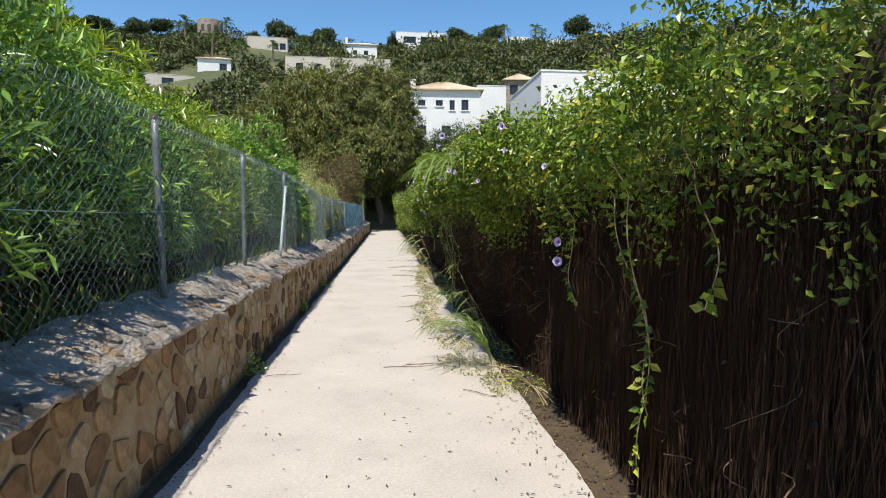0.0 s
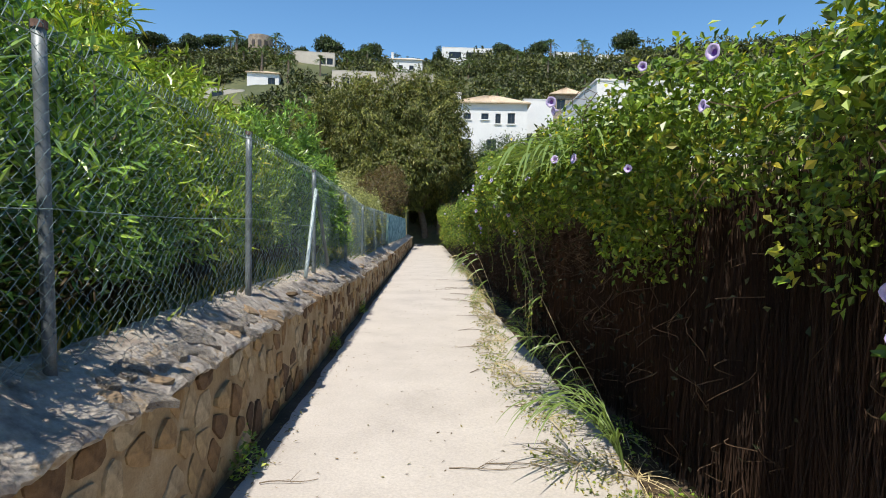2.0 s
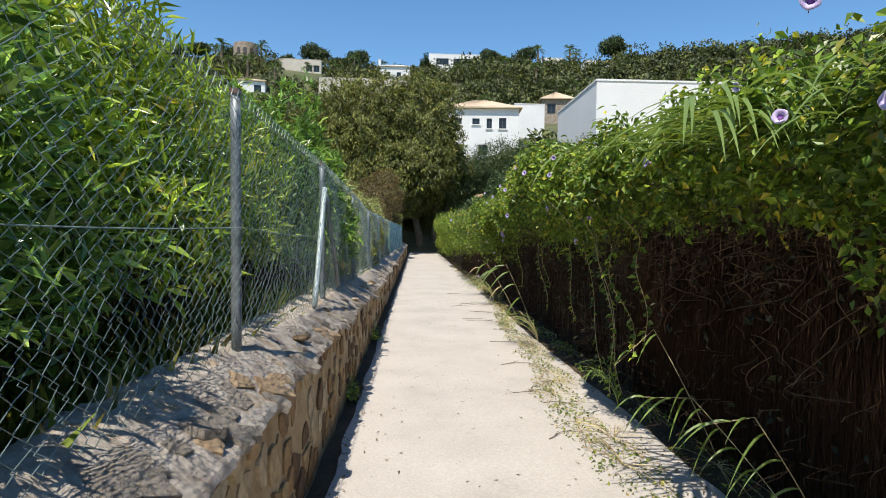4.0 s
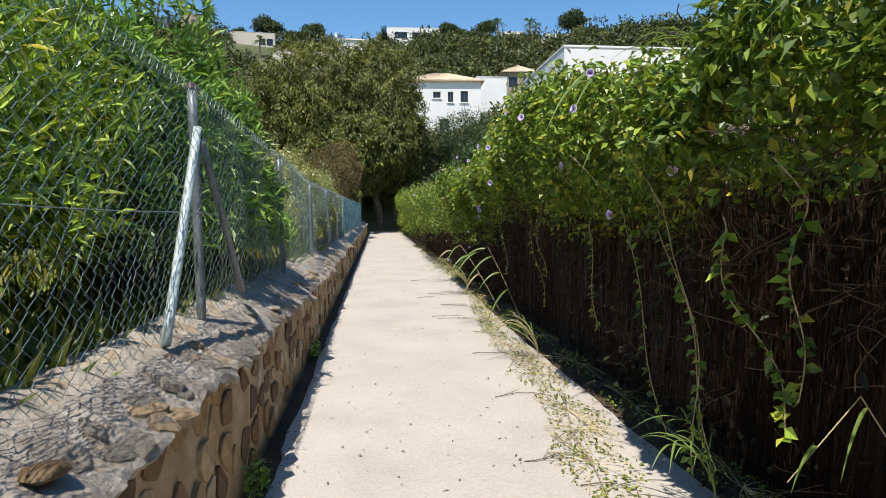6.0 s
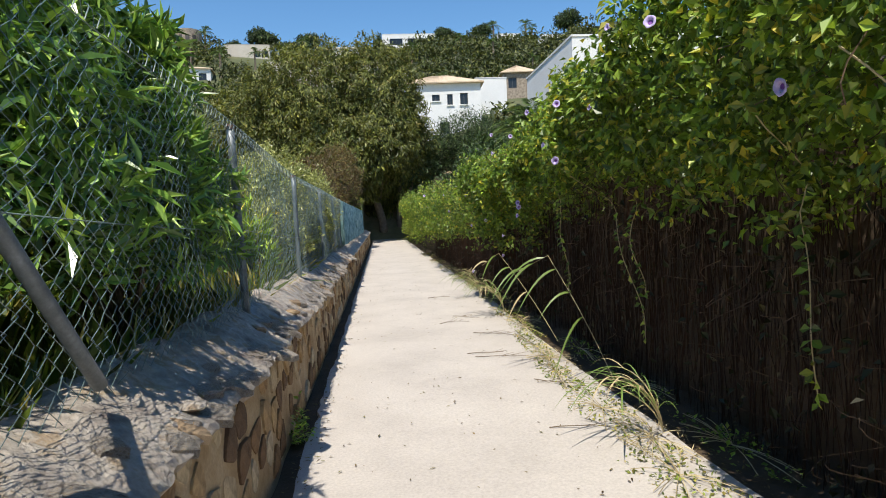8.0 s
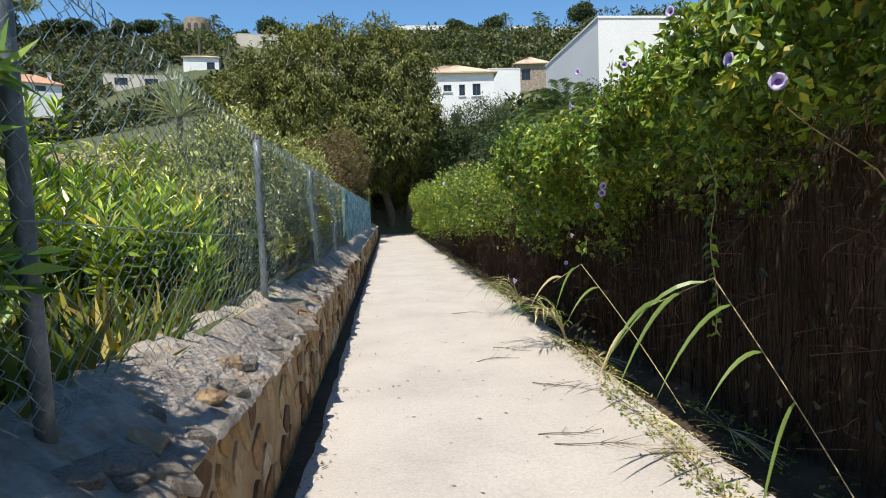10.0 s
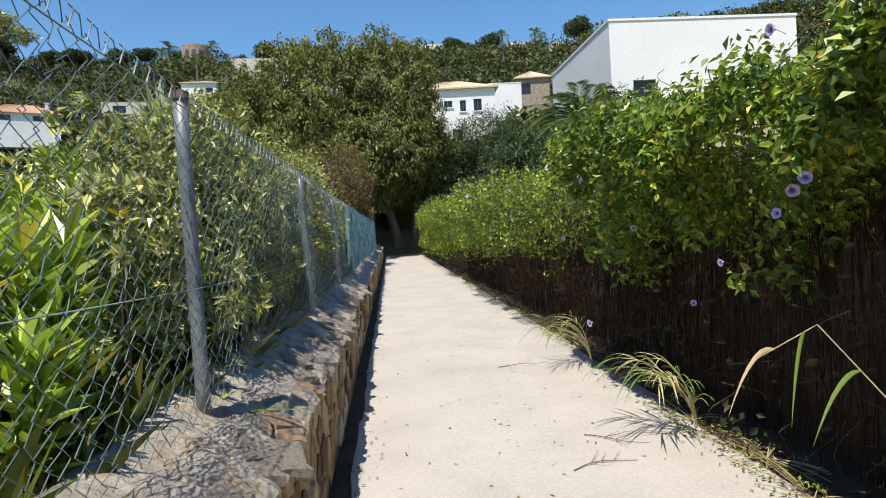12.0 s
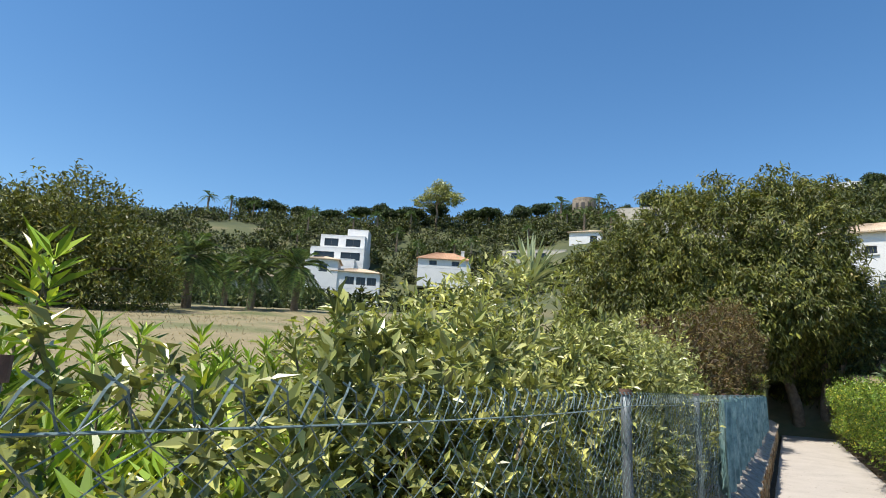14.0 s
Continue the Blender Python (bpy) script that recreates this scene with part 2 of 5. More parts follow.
def leaf_arrays(P, D, N, L, W, bend=0.0):
    """Leaves folded along the midrib, four corners each, from feet P along D with their upper side towards N."""
    P, D, N = np.asarray(P, float), unit(np.asarray(D, float)), np.asarray(N, float)
    n = len(P)
    L, W = np.broadcast_to(L, n)[:, None], np.broadcast_to(W, n)[:, None]
    S = unit(np.cross(D, N))
    U = np.cross(S, D)
    mid = P + D * L * 0.45 + U * W * 0.18
    tip = P + D * L - U * L * bend
    V = np.stack([P, mid + S * W / 2, tip, mid - S * W / 2], 1).reshape(-1, 3)
    i = np.arange(n)[:, None] * 4
    F = np.concatenate([i + [0, 1, 2], i + [0, 2, 3]], 1).reshape(-1, 3)
    return V, F


def leaves(name, P, D, N, L, W, mat, parent=None, label="", bend=0.0):
    V, F = leaf_arrays(P, D, N, L, W, bend)
    return mesh_part(name, V, F, mat, parent, label)


def tube_arrays(lines, radius, sides=3, taper=1.0):
    """Thin tubes along polylines of equal length: lines is (n, k, 3)."""
    lines = np.asarray(lines, float)
    n, k, _ = lines.shape
    T = unit(np.gradient(lines, axis=1))
    ref = np.where(np.abs(T[..., 2:3]) > 0.9, [1.0, 0, 0], [0, 0, 1.0])
    A = unit(np.cross(T, ref))
    B = np.cross(T, A)
    r = np.broadcast_to(np.asarray(radius, float).reshape(-1, 1), (n, k)) * np.linspace(1, taper, k)
    a = np.arange(sides) * 2 * np.pi / sides
    V = lines[:, :, None] + r[..., None, None] * (np.cos(a)[:, None] * A[:, :, None] + np.sin(a)[:, None] * B[:, :, None])
    idx = np.arange(n * k * sides).reshape(n, k, sides)
    nx = np.roll(idx, -1, 2)
    F = np.stack([idx[:, :-1], nx[:, :-1], nx[:, 1:], idx[:, 1:]], -1).reshape(-1, 4)
    return V.reshape(-1, 3), F


def tubes(name, lines, radius, mat, parent=None, label="", sides=3, taper=1.0, smooth=False):
    V, F = tube_arrays(lines, radius, sides, taper)
    return mesh_part(name, V, F, mat, parent, label, smooth)


def join_arrays(pairs):
    V, F, o = [], [], 0
    for v, f in pairs:
        V.append(v)
        F += (np.asarray(f) + o).tolist()
        o += len(v)
    return np.concatenate(V), F


def ball(n):
    return unit(RNG.normal(size=(n, 3)))


def wobble(p, scale, seed=0.0):
    return noise.noise(Vector(p) * scale + Vector((seed, seed * 1.7, seed * 0.3)))


# ---- ground and path ----
HILL_R = [0, 25, 50, 75, 95, 125, 160, 183, 221, 255, 300, 700]
HILL_Z = [0, 0.6, 2.6, 6.0, 11.0, 20.0, 31.0, 40.0, 57.0, 65.0, 68.0, 70.0]
HILL_W = [0, 0.8, 4.6, 7.6, 9.5, 13.0, 17.5, 29.0, 48.5, 63.0, 66.0, 67.0]


def terrain(x, y):
    """Height of the ground."""
    r = math.hypot(x, y) if y > 0 else abs(x)
    az = math.degrees(math.atan2(-x, max(y, 0.01)))
    west = min(max((az - 15) / 12, 0), 1)
    z = float(np.interp(r, HILL_R, HILL_Z)) * (1 - west) + float(np.interp(r, HILL_R, HILL_W)) * west
    z *= 1 - 0.22 * min(max((az - 38) / 28, 0), 1)
    if y < 0:
        z *= max(0.0, 1 + y / 60)
    z += (0.9 + min(max((r - 180) / 40, 0), 1) * 2.6) * wobble((x, y, 0), 0.03) * min(max((r - 20) / 20, 0), 1)
    near = min(max((y - 48) / 6, 0), 1)
    if -1.66 < x < 1.75:
        return z * near - 0.06
    if x < 0:
        return max(0.70 + 0.05 * wobble((x, y, 3), 0.8), z)
    rise = min(max((x - 3) * 0.3, 0), 3.5) * min(max((y - 20) / 15, 0), 1)
    return max(-0.02, z) + rise


def build_ground():
    xs = np.concatenate([-np.geomspace(700, 12, 46), np.linspace(-11, -2, 19), [-1.8, -1.67, -1.64, -0.8, 0, 0.8, 1.74, 1.78, 2.2], np.linspace(3, 11, 15), np.geomspace(12, 700, 34)])
    ys = np.concatenate([np.linspace(-700, -20, 12), np.linspace(-15, 60, 96), np.geomspace(61, 700, 56)])
    V = [(x, y, terrain(x, y)) for y in ys for x in xs]
    k = len(xs)
    F = [(j * k + i, j * k + i + 1, (j + 1) * k + i + 1, (j + 1) * k + i) for j in range(len(ys) - 1) for i in range(k - 1)]
    ob = mesh_part("ground", V, F, M_GROUND, smooth=True)
    ob.data.materials.append(M_SCRUB)
    for p in ob.data.polygons:
        if p.center.y > 84 + 14 * wobble(p.center, 0.03) or p.center.x < -85:
            p.material_index = 1
    tagged(ob, "dry grassy hillside rising behind the lane", "ground", kind="structure")


build_ground()


def right_edge(y):
    return 1.12 - 0.10 * math.exp(-((y - 13) / 4.0) ** 2) + 0.05 * wobble((0, y, 0), 0.9) + 0.02 * wobble((0, y, 5), 5.0)


def build_path():
    ys = np.linspace(-6, 62, 520)
    V, F = [], []
    for y in ys:
        l, r = -1.165 + 0.03 * wobble((2, y, 0), 1.6) + 0.022 * wobble((2, y, 0), 7.0), right_edge(y)
        lift = min(max((y - 46) / 16, 0), 1) * 0.9
        V += [(l, y, -0.05), (l + 0.006, y, lift), (l * 0.5 + r * 0.5, y, 0.008 + lift), (r - 0.006, y, lift), (r, y, -0.05)]
    for j in range(len(ys) - 1):
        F += [(j * 5 + i, j * 5 + i + 1, j * 5 + i + 6, j * 5 + i + 5) for i in range(4)]
    ob = mesh_part("path", V, F, M_CONCRETE)
    tagged(ob, "pale sunlit concrete footpath with ragged edges", "path", kind="structure")
    V, F = [], []
    xs = [-1.42, -1.3, -1.16, 0.95, 1.2, 1.45, 1.8]
    ys = np.linspace(-6, 48, 240)
    for y in ys:
        V += [(x, y, -0.03 + 0.02 * wobble((x, y, 1), 3.0) + (0.03 if abs(x) > 1.3 else 0)) for x in xs]
    k = len(xs)
    for j in range(len(ys) - 1):
        F += [(j * k + i, j * k + i + 1, (j + 1) * k + i + 1, (j + 1) * k + i) for i in range(k - 1)]
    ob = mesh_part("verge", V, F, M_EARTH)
    tagged(ob, "strip of dry earth along both sides of the path, darkened in colour for shade", "earth", kind="structure")


build_path()


# ---- the stone wall ----
def wall_top(y):
    """Height of the wall's front edge."""
    return float(np.interp(y, [-6, 6, 9.2, 10.5, 14, 30, 48], [0.77, 0.74, 0.71, 0.66, 0.62, 0.66, 0.70])) + 0.02 * wobble((0, y, 9), 1.3) + 0.012 * wobble((1, y, 9), 5.0)


def wall_back(y):
    return float(np.interp(y, [-6, 6, 9.2, 14, 30, 48], [0.92, 0.92, 0.90, 0.84, 0.84, 0.86])) + 0.02 * wobble((3, y, 9), 1.1)


def build_wall():
    wall = thing("wall_west", "low rubble stone retaining wall beside the path", "wall", kind="structure")
    ys = np.linspace(-6, 47, 620)
    V, F = [], []
    for y in ys:
        zt = wall_top(y) - 0.03
        for z in (-0.05, zt * 0.33, zt * 0.66, zt):
            V.append((-1.275 - 0.02 * z + 0.018 * wobble((0, y, z * 2), 2.2), y, z))
        V.append((-1.60, y, zt))
        V.append((-1.60, y, -0.05))
    k = 6
    for j in range(len(ys) - 1):
        F += [(j * k + i, j * k + (i + 1), (j + 1) * k + (i + 1), (j + 1) * k + i) for i in range(5)]
    mesh_part("core", V, F, M_MORTAR, wall)
    ys = np.concatenate([np.linspace(-6, 0, 90)[:-1], np.linspace(0, 18, 900), np.linspace(18, 47, 300)[1:]])
    V, F = [], []
    prof = [(-1.285, -0.06), (-1.24, -0.022), (-1.255, 0.0), (-1.32, 0.18), (-1.40, 0.45), (-1.48, 0.72), (-1.56, 0.92), (-1.64, 1.0), (-1.72, 0.9), (-1.76, -0.3)]
    for y in ys:
        a, b = wall_top(y), wall_back(y)
        for i, (x, f) in enumerate(prof):
            n1 = wobble((x * 3, y * 3, 2), 1.0) * 0.026 + wobble((x * 3, y * 3, 7), 4.0) * 0.022 + wobble((x * 3, y * 3, 5), 9.0) * 0.012
            z = a + f if i < 2 else a + (b - a) * f
            edge = 0.028 * wobble((1, y, 4), 2.6) + 0.024 * wobble((1, y, 8), 9.0) + 0.012 * wobble((1, y, 6), 22.0) if i < 3 else 0
            V.append((x + edge, y, z + n1))
    k = len(prof)
    for j in range(len(ys) - 1):
        F += [(j * k + i, j * k + i + 1, (j + 1) * k + i + 1, (j + 1) * k + i) for i in range(k - 1)]
    mesh_part("cap", V, F, M_CAP, wall, "rough sun-bleached cement coping")
    return wall


WALL = build_wall()


# ---- chain-link fence ----
POSTS = [-0.9, 1.45, 3.96, 6.4, 8.95, 11.88, 14.49, 17.2, 20.0, 22.6, 25.2, 27.8, 30.4, 33.0, 35.6, 38.2]


def fence_top(y):
    return float(np.interp(y, [-1, 3.8, 6.4, 8.95, 12.0, 14.48, 20, 40], [2.15, 2.1, 2.1, 2.05, 1.95, 1.84, 1.84, 1.9]))


def fence_x(y):
    return -1.50 + 0.03 * wobble((0, y, 31), 0.6)


def round_bar(p0, p1, r, sides=14, lines=8):
    p0, p1 = np.array(p0, float), np.array(p1, float)
    line = p0 + (p1 - p0) * np.linspace(0, 1, lines)[:, None]
    V, F = tube_arrays(line[None], r, sides)
    n = len(V)
    return V, F.tolist() + [list(range(sides))[::-1], list(range(n - sides, n))]


def build_fence():
    fence = thing("chain_link_fence", "old green chain-link fence on leaning steel posts above the stone wall", "fence")
    for i, y in enumerate(POSTS):
        lean = 0.025 * math.sin(i * 2.3)
        x = fence_x(y) - 0.02
        base, top = wall_back(y) - 0.1, fence_top(y) + 0.02
        V, F = round_bar((x, y, base), (x - 0.02 + lean * 0.3, y + lean, top), 0.024)
        post = mesh_part("post", V, F, M_STEEL, fence, smooth=True)
        V, F = round_bar((x - 0.02 + lean * 0.3, y + lean, top - 0.004), (x - 0.02 + lean * 0.3, y + lean, top + 0.022), 0.029, 14, 2)
        mesh_part("post_cap", V, F, M_RUST, post, "rusty post cap")
    for y0, z0, y1, z1 in ((8.3, 0.93, 8.93, 1.86), (9.75, 0.98, 8.99, 1.8)):
        V, F = round_bar((-1.47, y0, z0 - 0.06), (-1.49, y1, z1), 0.022)
        mesh_part("brace", V, F, M_BRACE if y0 < 9 else M_STEEL, fence, "pale slanting brace pole" if y0 < 9 else "dull grey brace pole", smooth=True)
    cell = 0.040
    for a, b in zip(POSTS[:-1], POSTS[1:]):
        fine = cell if b < 21 else cell * 1.6
        cols, top = int((b - a) / fine), fence_top((a + b) / 2)
        rows = int((top - 0.84) / (fine * 1.75)) * 2
        yy = a + np.arange(cols) * (b - a) / cols
        lines = np.zeros((cols, rows + 1, 3))
        k = np.arange(rows + 1)
        side = np.where(k % 2 == 0, -0.5, 0.5)
        for c, y in enumerate(yy):
            flip = side if c % 2 == 0 else -side
            yl = y + flip * (b - a) / cols * 1.04
            zt, zb = fence_top(y), wall_back(y) - 0.02
            zl = zt - (zt - zb) * k / rows
            sag = 0.02 * np.sin(zl * 5 + y * 2)
            lines[c, :, 0] = fence_x(y) + sag + 0.006 * flip
            lines[c, :, 1] = yl + 0.006 * np.sin(zl * 23 + c * 5)
            lines[c, :, 2] = zl + 0.004 * np.sin(c * 7 + k)
        lines += RNG.normal(size=lines.shape) * [0.004, 0.0035, 0.0035]
        tagged(tubes("mesh", lines, 0.0016 if b < 21 else 0.0026, M_WIRE, fence), kind="stuff")
        n = 60
        ty = np.linspace(a, b, n)
        for off in (0.03, 0.62):
            z = np.array([fence_top(y) - off for y in ty]) - 0.015 * np.sin(np.linspace(0, np.pi, n))
            tubes("line_wire", [np.stack([[fence_x(y) + 0.004 for y in ty], ty, z], 1)], 0.0024, M_WIRE, fence)
        spikes = np.zeros((cols, 3, 3))
        for c, y in enumerate(yy):
            x, z = fence_x(y), fence_top(y)
            s = 1 if c % 2 else -1
            spikes[c] = [(x, y - 0.010 * s, z - 0.03), (x + 0.006, y + 0.008 * s, z + 0.012), (x - 0.006, y + 0.03 * s, z + 0.028)]
        tagged(tubes("wire_twist", spikes, 0.0021, M_WIRE, fence), kind="stuff")
    # torn netting tied on the far stretch
    for a, b in ((21.0, 27.5), (27.7, 36.5)):
        ys = np.linspace(a, b, 90)
        V, F = [], []
        for y in ys:
            fold = 0.045 * math.sin(y * 9) + 0.035 * math.sin(y * 21 + 1.0) + 0.02 * wobble((0, y, 2), 6.0)
            for f in np.linspace(0, 1, 7):
                V.append((fence_x(y) + 0.045 + fold * (1 - 0.4 * f), y, 0.88 + 0.06 * wobble((0, y, 1), 2) + f * (fence_top(y) - 0.9 + 0.05 * wobble((0, y, 5), 3))))
        F = [(j * 7 + i, j * 7 + i + 1, (j + 1) * 7 + i + 1, (j + 1) * 7 + i) for j in range(89) for i in range(6)]
        mesh_part("netting", V, F, M_NET, fence, "faded blue-green shade netting")
    return fence


build_fence()


# ---- houses on the hill ----
def tiled_roof(w, d, h, over=0.5):
    """A hipped roof of ridged tiles."""
    V, F = [], []
    x0, x1, y0, y1 = -w / 2 - over, w / 2 + over, -d / 2 - over, d / 2 + over
    ins = min(w, d) / 2 + over - 0.05
    ridge = [(x0 + ins, y0 + ins), (x1 - ins, y1 - ins)]
    (rx0, ry0), (rx1, ry1) = ridge
    faces = [((x0, y0), (x1, y0), (rx1, ry0), (rx0, ry0)), ((x1, y0), (x1, y1), (rx1, ry1), (rx1, ry0)), ((x1, y1), (x0, y1), (rx0, ry1), (rx1, ry1)), ((x0, y1), (x0, y0), (rx0, ry0), (rx0, ry1))]
    for a, b, c, e in faces:
        a, b, c, e = map(np.array, (a, b, c, e))
        n = max(8, int(np.linalg.norm(b - a) / 0.3))
        for i in range(n):
            for f, up in ((i / n, 0.0), ((i + 0.5) / n, 0.07)):
                lo, hi = a + (b - a) * f, e + (c - e) * f
                V += [(*lo, up), (*hi, h + up)]
            j = len(V) - 4
            F.append((j, j + 2, j + 3, j + 1))
            if i < n - 1:
                F.append((j + 2, j + 4, j + 5, j + 3))
    j = len(V)
    V += [(x0, y0, -0.12), (x1, y0, -0.12), (x1, y1, -0.12), (x0, y1, -0.12), (x0, y0, 0.02), (x1, y0, 0.02), (x1, y1, 0.02), (x0, y1, 0.02)]
    F += [(j, j + 1, j + 2, j + 3), (j, j + 1, j + 5, j + 4), (j + 1, j + 2, j + 6, j + 5), (j + 2, j + 3, j + 7, j + 6), (j + 3, j, j + 4, j + 7)]
    return V, F


def wall_with_openings(w, h, openings, thick=0.3):
    """A wall in the xz plane, front at y=0, with openings (x, z, width, height) cut through."""
    bm = bmesh.new()
    xs = sorted({-w / 2, w / 2, *[o[0] - o[2] / 2 for o in openings], *[o[0] + o[2] / 2 for o in openings]})
    zs = sorted({0, h, *[o[1] for o in openings], *[o[1] + o[3] for o in openings]})
    for xa, xb in zip(xs[:-1], xs[1:]):
        for za, zb in zip(zs[:-1], zs[1:]):
            mx, mz = (xa + xb) / 2, (za + zb) / 2
            if not any(abs(mx - o[0]) < o[2] / 2 and o[1] < mz < o[1] + o[3] for o in openings):
                box(bm, xa, 0, za, xb, thick, zb)
    bmesh.ops.remove_doubles(bm, verts=bm.verts, dist=0.001)
    seen = {}
    for f in bm.faces:
        seen.setdefault(tuple(round(v, 3) for v in f.calc_center_median()), []).append(f)
    bmesh.ops.delete(bm, geom=[f for fs in seen.values() if len(fs) > 1 for f in fs], context="FACES")
    return bm


def house(name, label, at, turn, w, d, h, mat, roof="flat", front=(), side=(), roof_mat=None, roof_h=1.6, chimney=None, sills=False):
    """A house with its front towards -y; openings in the front and in its left side."""
    ob = thing(name, label, "house", "hillside houses", at, turn=turn)
    part("wall", wall_with_openings(w, h, front), mat, ob).matrix_basis = pose(0, -d / 2, 0)
    part("wall", wall_with_openings(d - 0.6, h, side), mat, ob).matrix_basis = pose(-w / 2, 0, 0, 0, 0, -90)
    part("wall", wall_with_openings(d - 0.6, h, ()), mat, ob).matrix_basis = pose(w / 2, 0, 0, 0, 0, 90)
    part("wall", wall_with_openings(w, h, ()), mat, ob).matrix_basis = pose(0, d / 2, 0, 0, 0, 180)
    part("floor_slab", boxed(-w / 2 + 0.3, -d / 2 + 0.3, h * 0.46, w / 2 - 0.3, d / 2 - 0.3, h * 0.46 + 0.2), M_CREAM, ob)
    part("footing", boxed(-w / 2 + 0.02, -d / 2 + 0.02, -5, w / 2 - 0.02, d / 2 - 0.02, -0.004), mat, ob)
    for face, wins in ((0, front), (1, side)):
        for x, z, ww, wh in wins:
            m = pose(x, -d / 2 + 0.16, z) if face == 0 else pose(-w / 2 + 0.16, -x, z, 0, 0, -90)
            bm = bmesh.new()
            f = 0.07
            box(bm, -ww / 2, 0, 0, -ww / 2 + f, 0.06, wh)
            box(bm, ww / 2 - f, 0, 0, ww / 2, 0.06, wh)
            box(bm, -ww / 2 + f, 0, wh - f, ww / 2 - f, 0.06, wh)
            box(bm, -ww / 2 + f, 0, 0, ww / 2 - f, 0.06, f)
            box(bm, -0.03, 0, f, 0.03, 0.06, wh - f)
            win = part("window", bm, M_FRAME, ob)
            win.matrix_basis = m
            part("pane", boxed(-ww / 2 + f, 0.02, f, ww / 2 - f, 0.04, wh - f), M_GLASS, win)
            if sills:
                part("sill", boxed(-ww / 2 - 0.15, -0.32, -0.16, ww / 2 + 0.15, -0.02, -0.02), mat, win)
    if roof == "flat":
        bm = bmesh.new()
        box(bm, -w / 2 + 0.3, -d / 2 + 0.3, h - 0.5, w / 2 - 0.3, d / 2 - 0.3, h - 0.3)
        part("roof", bm, M_CREAM, ob)
        bm = bmesh.new()
        box(bm, -w / 2 - 0.05, -d / 2 - 0.05, h, w / 2 + 0.05, d / 2 + 0.05, h + 0.12)
        part("coping", bm, mat, ob)
    else:
        V, F = tiled_roof(w, d, roof_h)
        r = mesh_part("roof", V, F, roof_mat or M_TILE, ob)
        r.matrix_basis = pose(0, 0, h + 0.1)
        if chimney:
            cx, cy, ch = chimney
            bm = boxed(cx - 0.4, cy - 0.4, 0.1, cx + 0.4, cy + 0.4, ch)
            box(bm, cx - 0.5, cy - 0.5, ch, cx + 0.5, cy + 0.5, ch + 0.15)
            part("chimney", bm, mat, r)
    return ob


house("villa", "white two-storey villa with a pale hipped tile roof", (9.3, 98.5, 11.8), -3, 11.0, 9.0, 8.6, M_WHITE, "hip",
      [(-3.6, 6.2, 1.1, 0.9), (-0.9, 6.2, 1.1, 0.9), (1.1, 5.6, 0.8, 1.5), (3.1, 5.6, 1.1, 1.6), (-3.6, 1.6, 1.4, 1.6), (0.2, 1.6, 1.4, 1.6)], [(0, 5.6, 1, 1.4)], M_TILE, 2.0, (-5.0, -3.0, 1.6), True)
house("annexe", "plain white walled annexe beside the villa", (18.0, 106.0, 14.0), 0, 5.0, 5.0, 9.2, M_WHITE)
house("stone_house", "brown rubble stone house with a hipped tile roof", (26.8, 123.0, 20.5), -5, 6.0, 6.0, 7.4, M_RUBBLE, "hip", [(-1.2, 4.6, 1.6, 1.9)], (), M_TILE, 1.9)
house("white_block_house", "large plain white modern house with small windows", (16.45, 48.9, 4.2), 0, 10.4, 11.0, 7.6, M_WHITE, "flat", [(-3.4, 3.6, 1.25, 0.9), (1.0, 3.6, 1.25, 0.9)])
house("hilltop_flat_house", "long flat-roofed white house on the hilltop", (14.5, 256.0, 67.5), 0, 21.0, 9.0, 7.5, M_WHITE, "flat", [(3, 3.2, 7, 2.6), (-5, 3.2, 5, 2.6)])
house("hilltop_cottage", "white cottage with a chimney on the hilltop", (-9.5, 232.0, 58.0), 0, 12.0, 8.0, 5.0, M_WHITE, "hip", [(-2, 1.4, 1.6, 1.6), (2, 1.4, 1.6, 1.6)], (), M_CREAM, 1.6, (-5.2, -2, 2.8))
house("white_cube_house", "small white cube house among palms", (52.0, 243.0, 66.0), 0, 9.0, 7.0, 5.0, M_WHITE, "flat", [(-1, 1.5, 2, 1.8)])
house("white_pavilion", "white flat-roofed pavilion on the hilltop", (68.5, 238.0, 64.0), 0, 9.0, 7.0, 5.0, M_WHITE, "flat", [(0, 1.6, 6, 2.0)])
house("terrace_house", "long low cream house on the slope", (-14.0, 184.0, 40.0), 2, 30.0, 9.0, 6.0, M_CREAM, "flat", [(-11, 2.2, 2, 2), (-6, 2.2, 2, 2), (0, 2.2, 2, 2), (8, 1.2, 5, 2.6)])
house("arched_house", "white house with a dark arched opening", (-49.5, 184.0, 39.0), 8, 9.0, 7.0, 6.0, M_WHITE, "hip", [(2.4, 2.4, 2.0, 2.4)], (), M_TILE, 1.2)
house("ridge_house", "cream house below the ridge", (-41.0, 217.0, 55.0), 6, 14.0, 8.0, 5.6, M_CREAM, "flat", [(3, 1.6, 2, 2.2), (5.4, 1.6, 2, 2.2)])
house("grey_terrace_house", "grey flat-roofed house among trees", (-62.0, 176.0, 33.5), 12, 18.0, 8.0, 5.0, M_CREAM, "flat", [(-5, 2.4, 3, 1.8), (2, 2.4, 3, 1.8)])
def join_house(main, *wings):
    """Make the storeys and wings of one building parts of it."""
    bpy.context.view_layer.update()
    for wing in wings:
        for child in list(wing.children):
            m = main.matrix_basis.inverted() @ wing.matrix_basis @ child.matrix_basis
            child.parent = main
            child.matrix_basis = m
        bpy.data.objects.remove(wing)


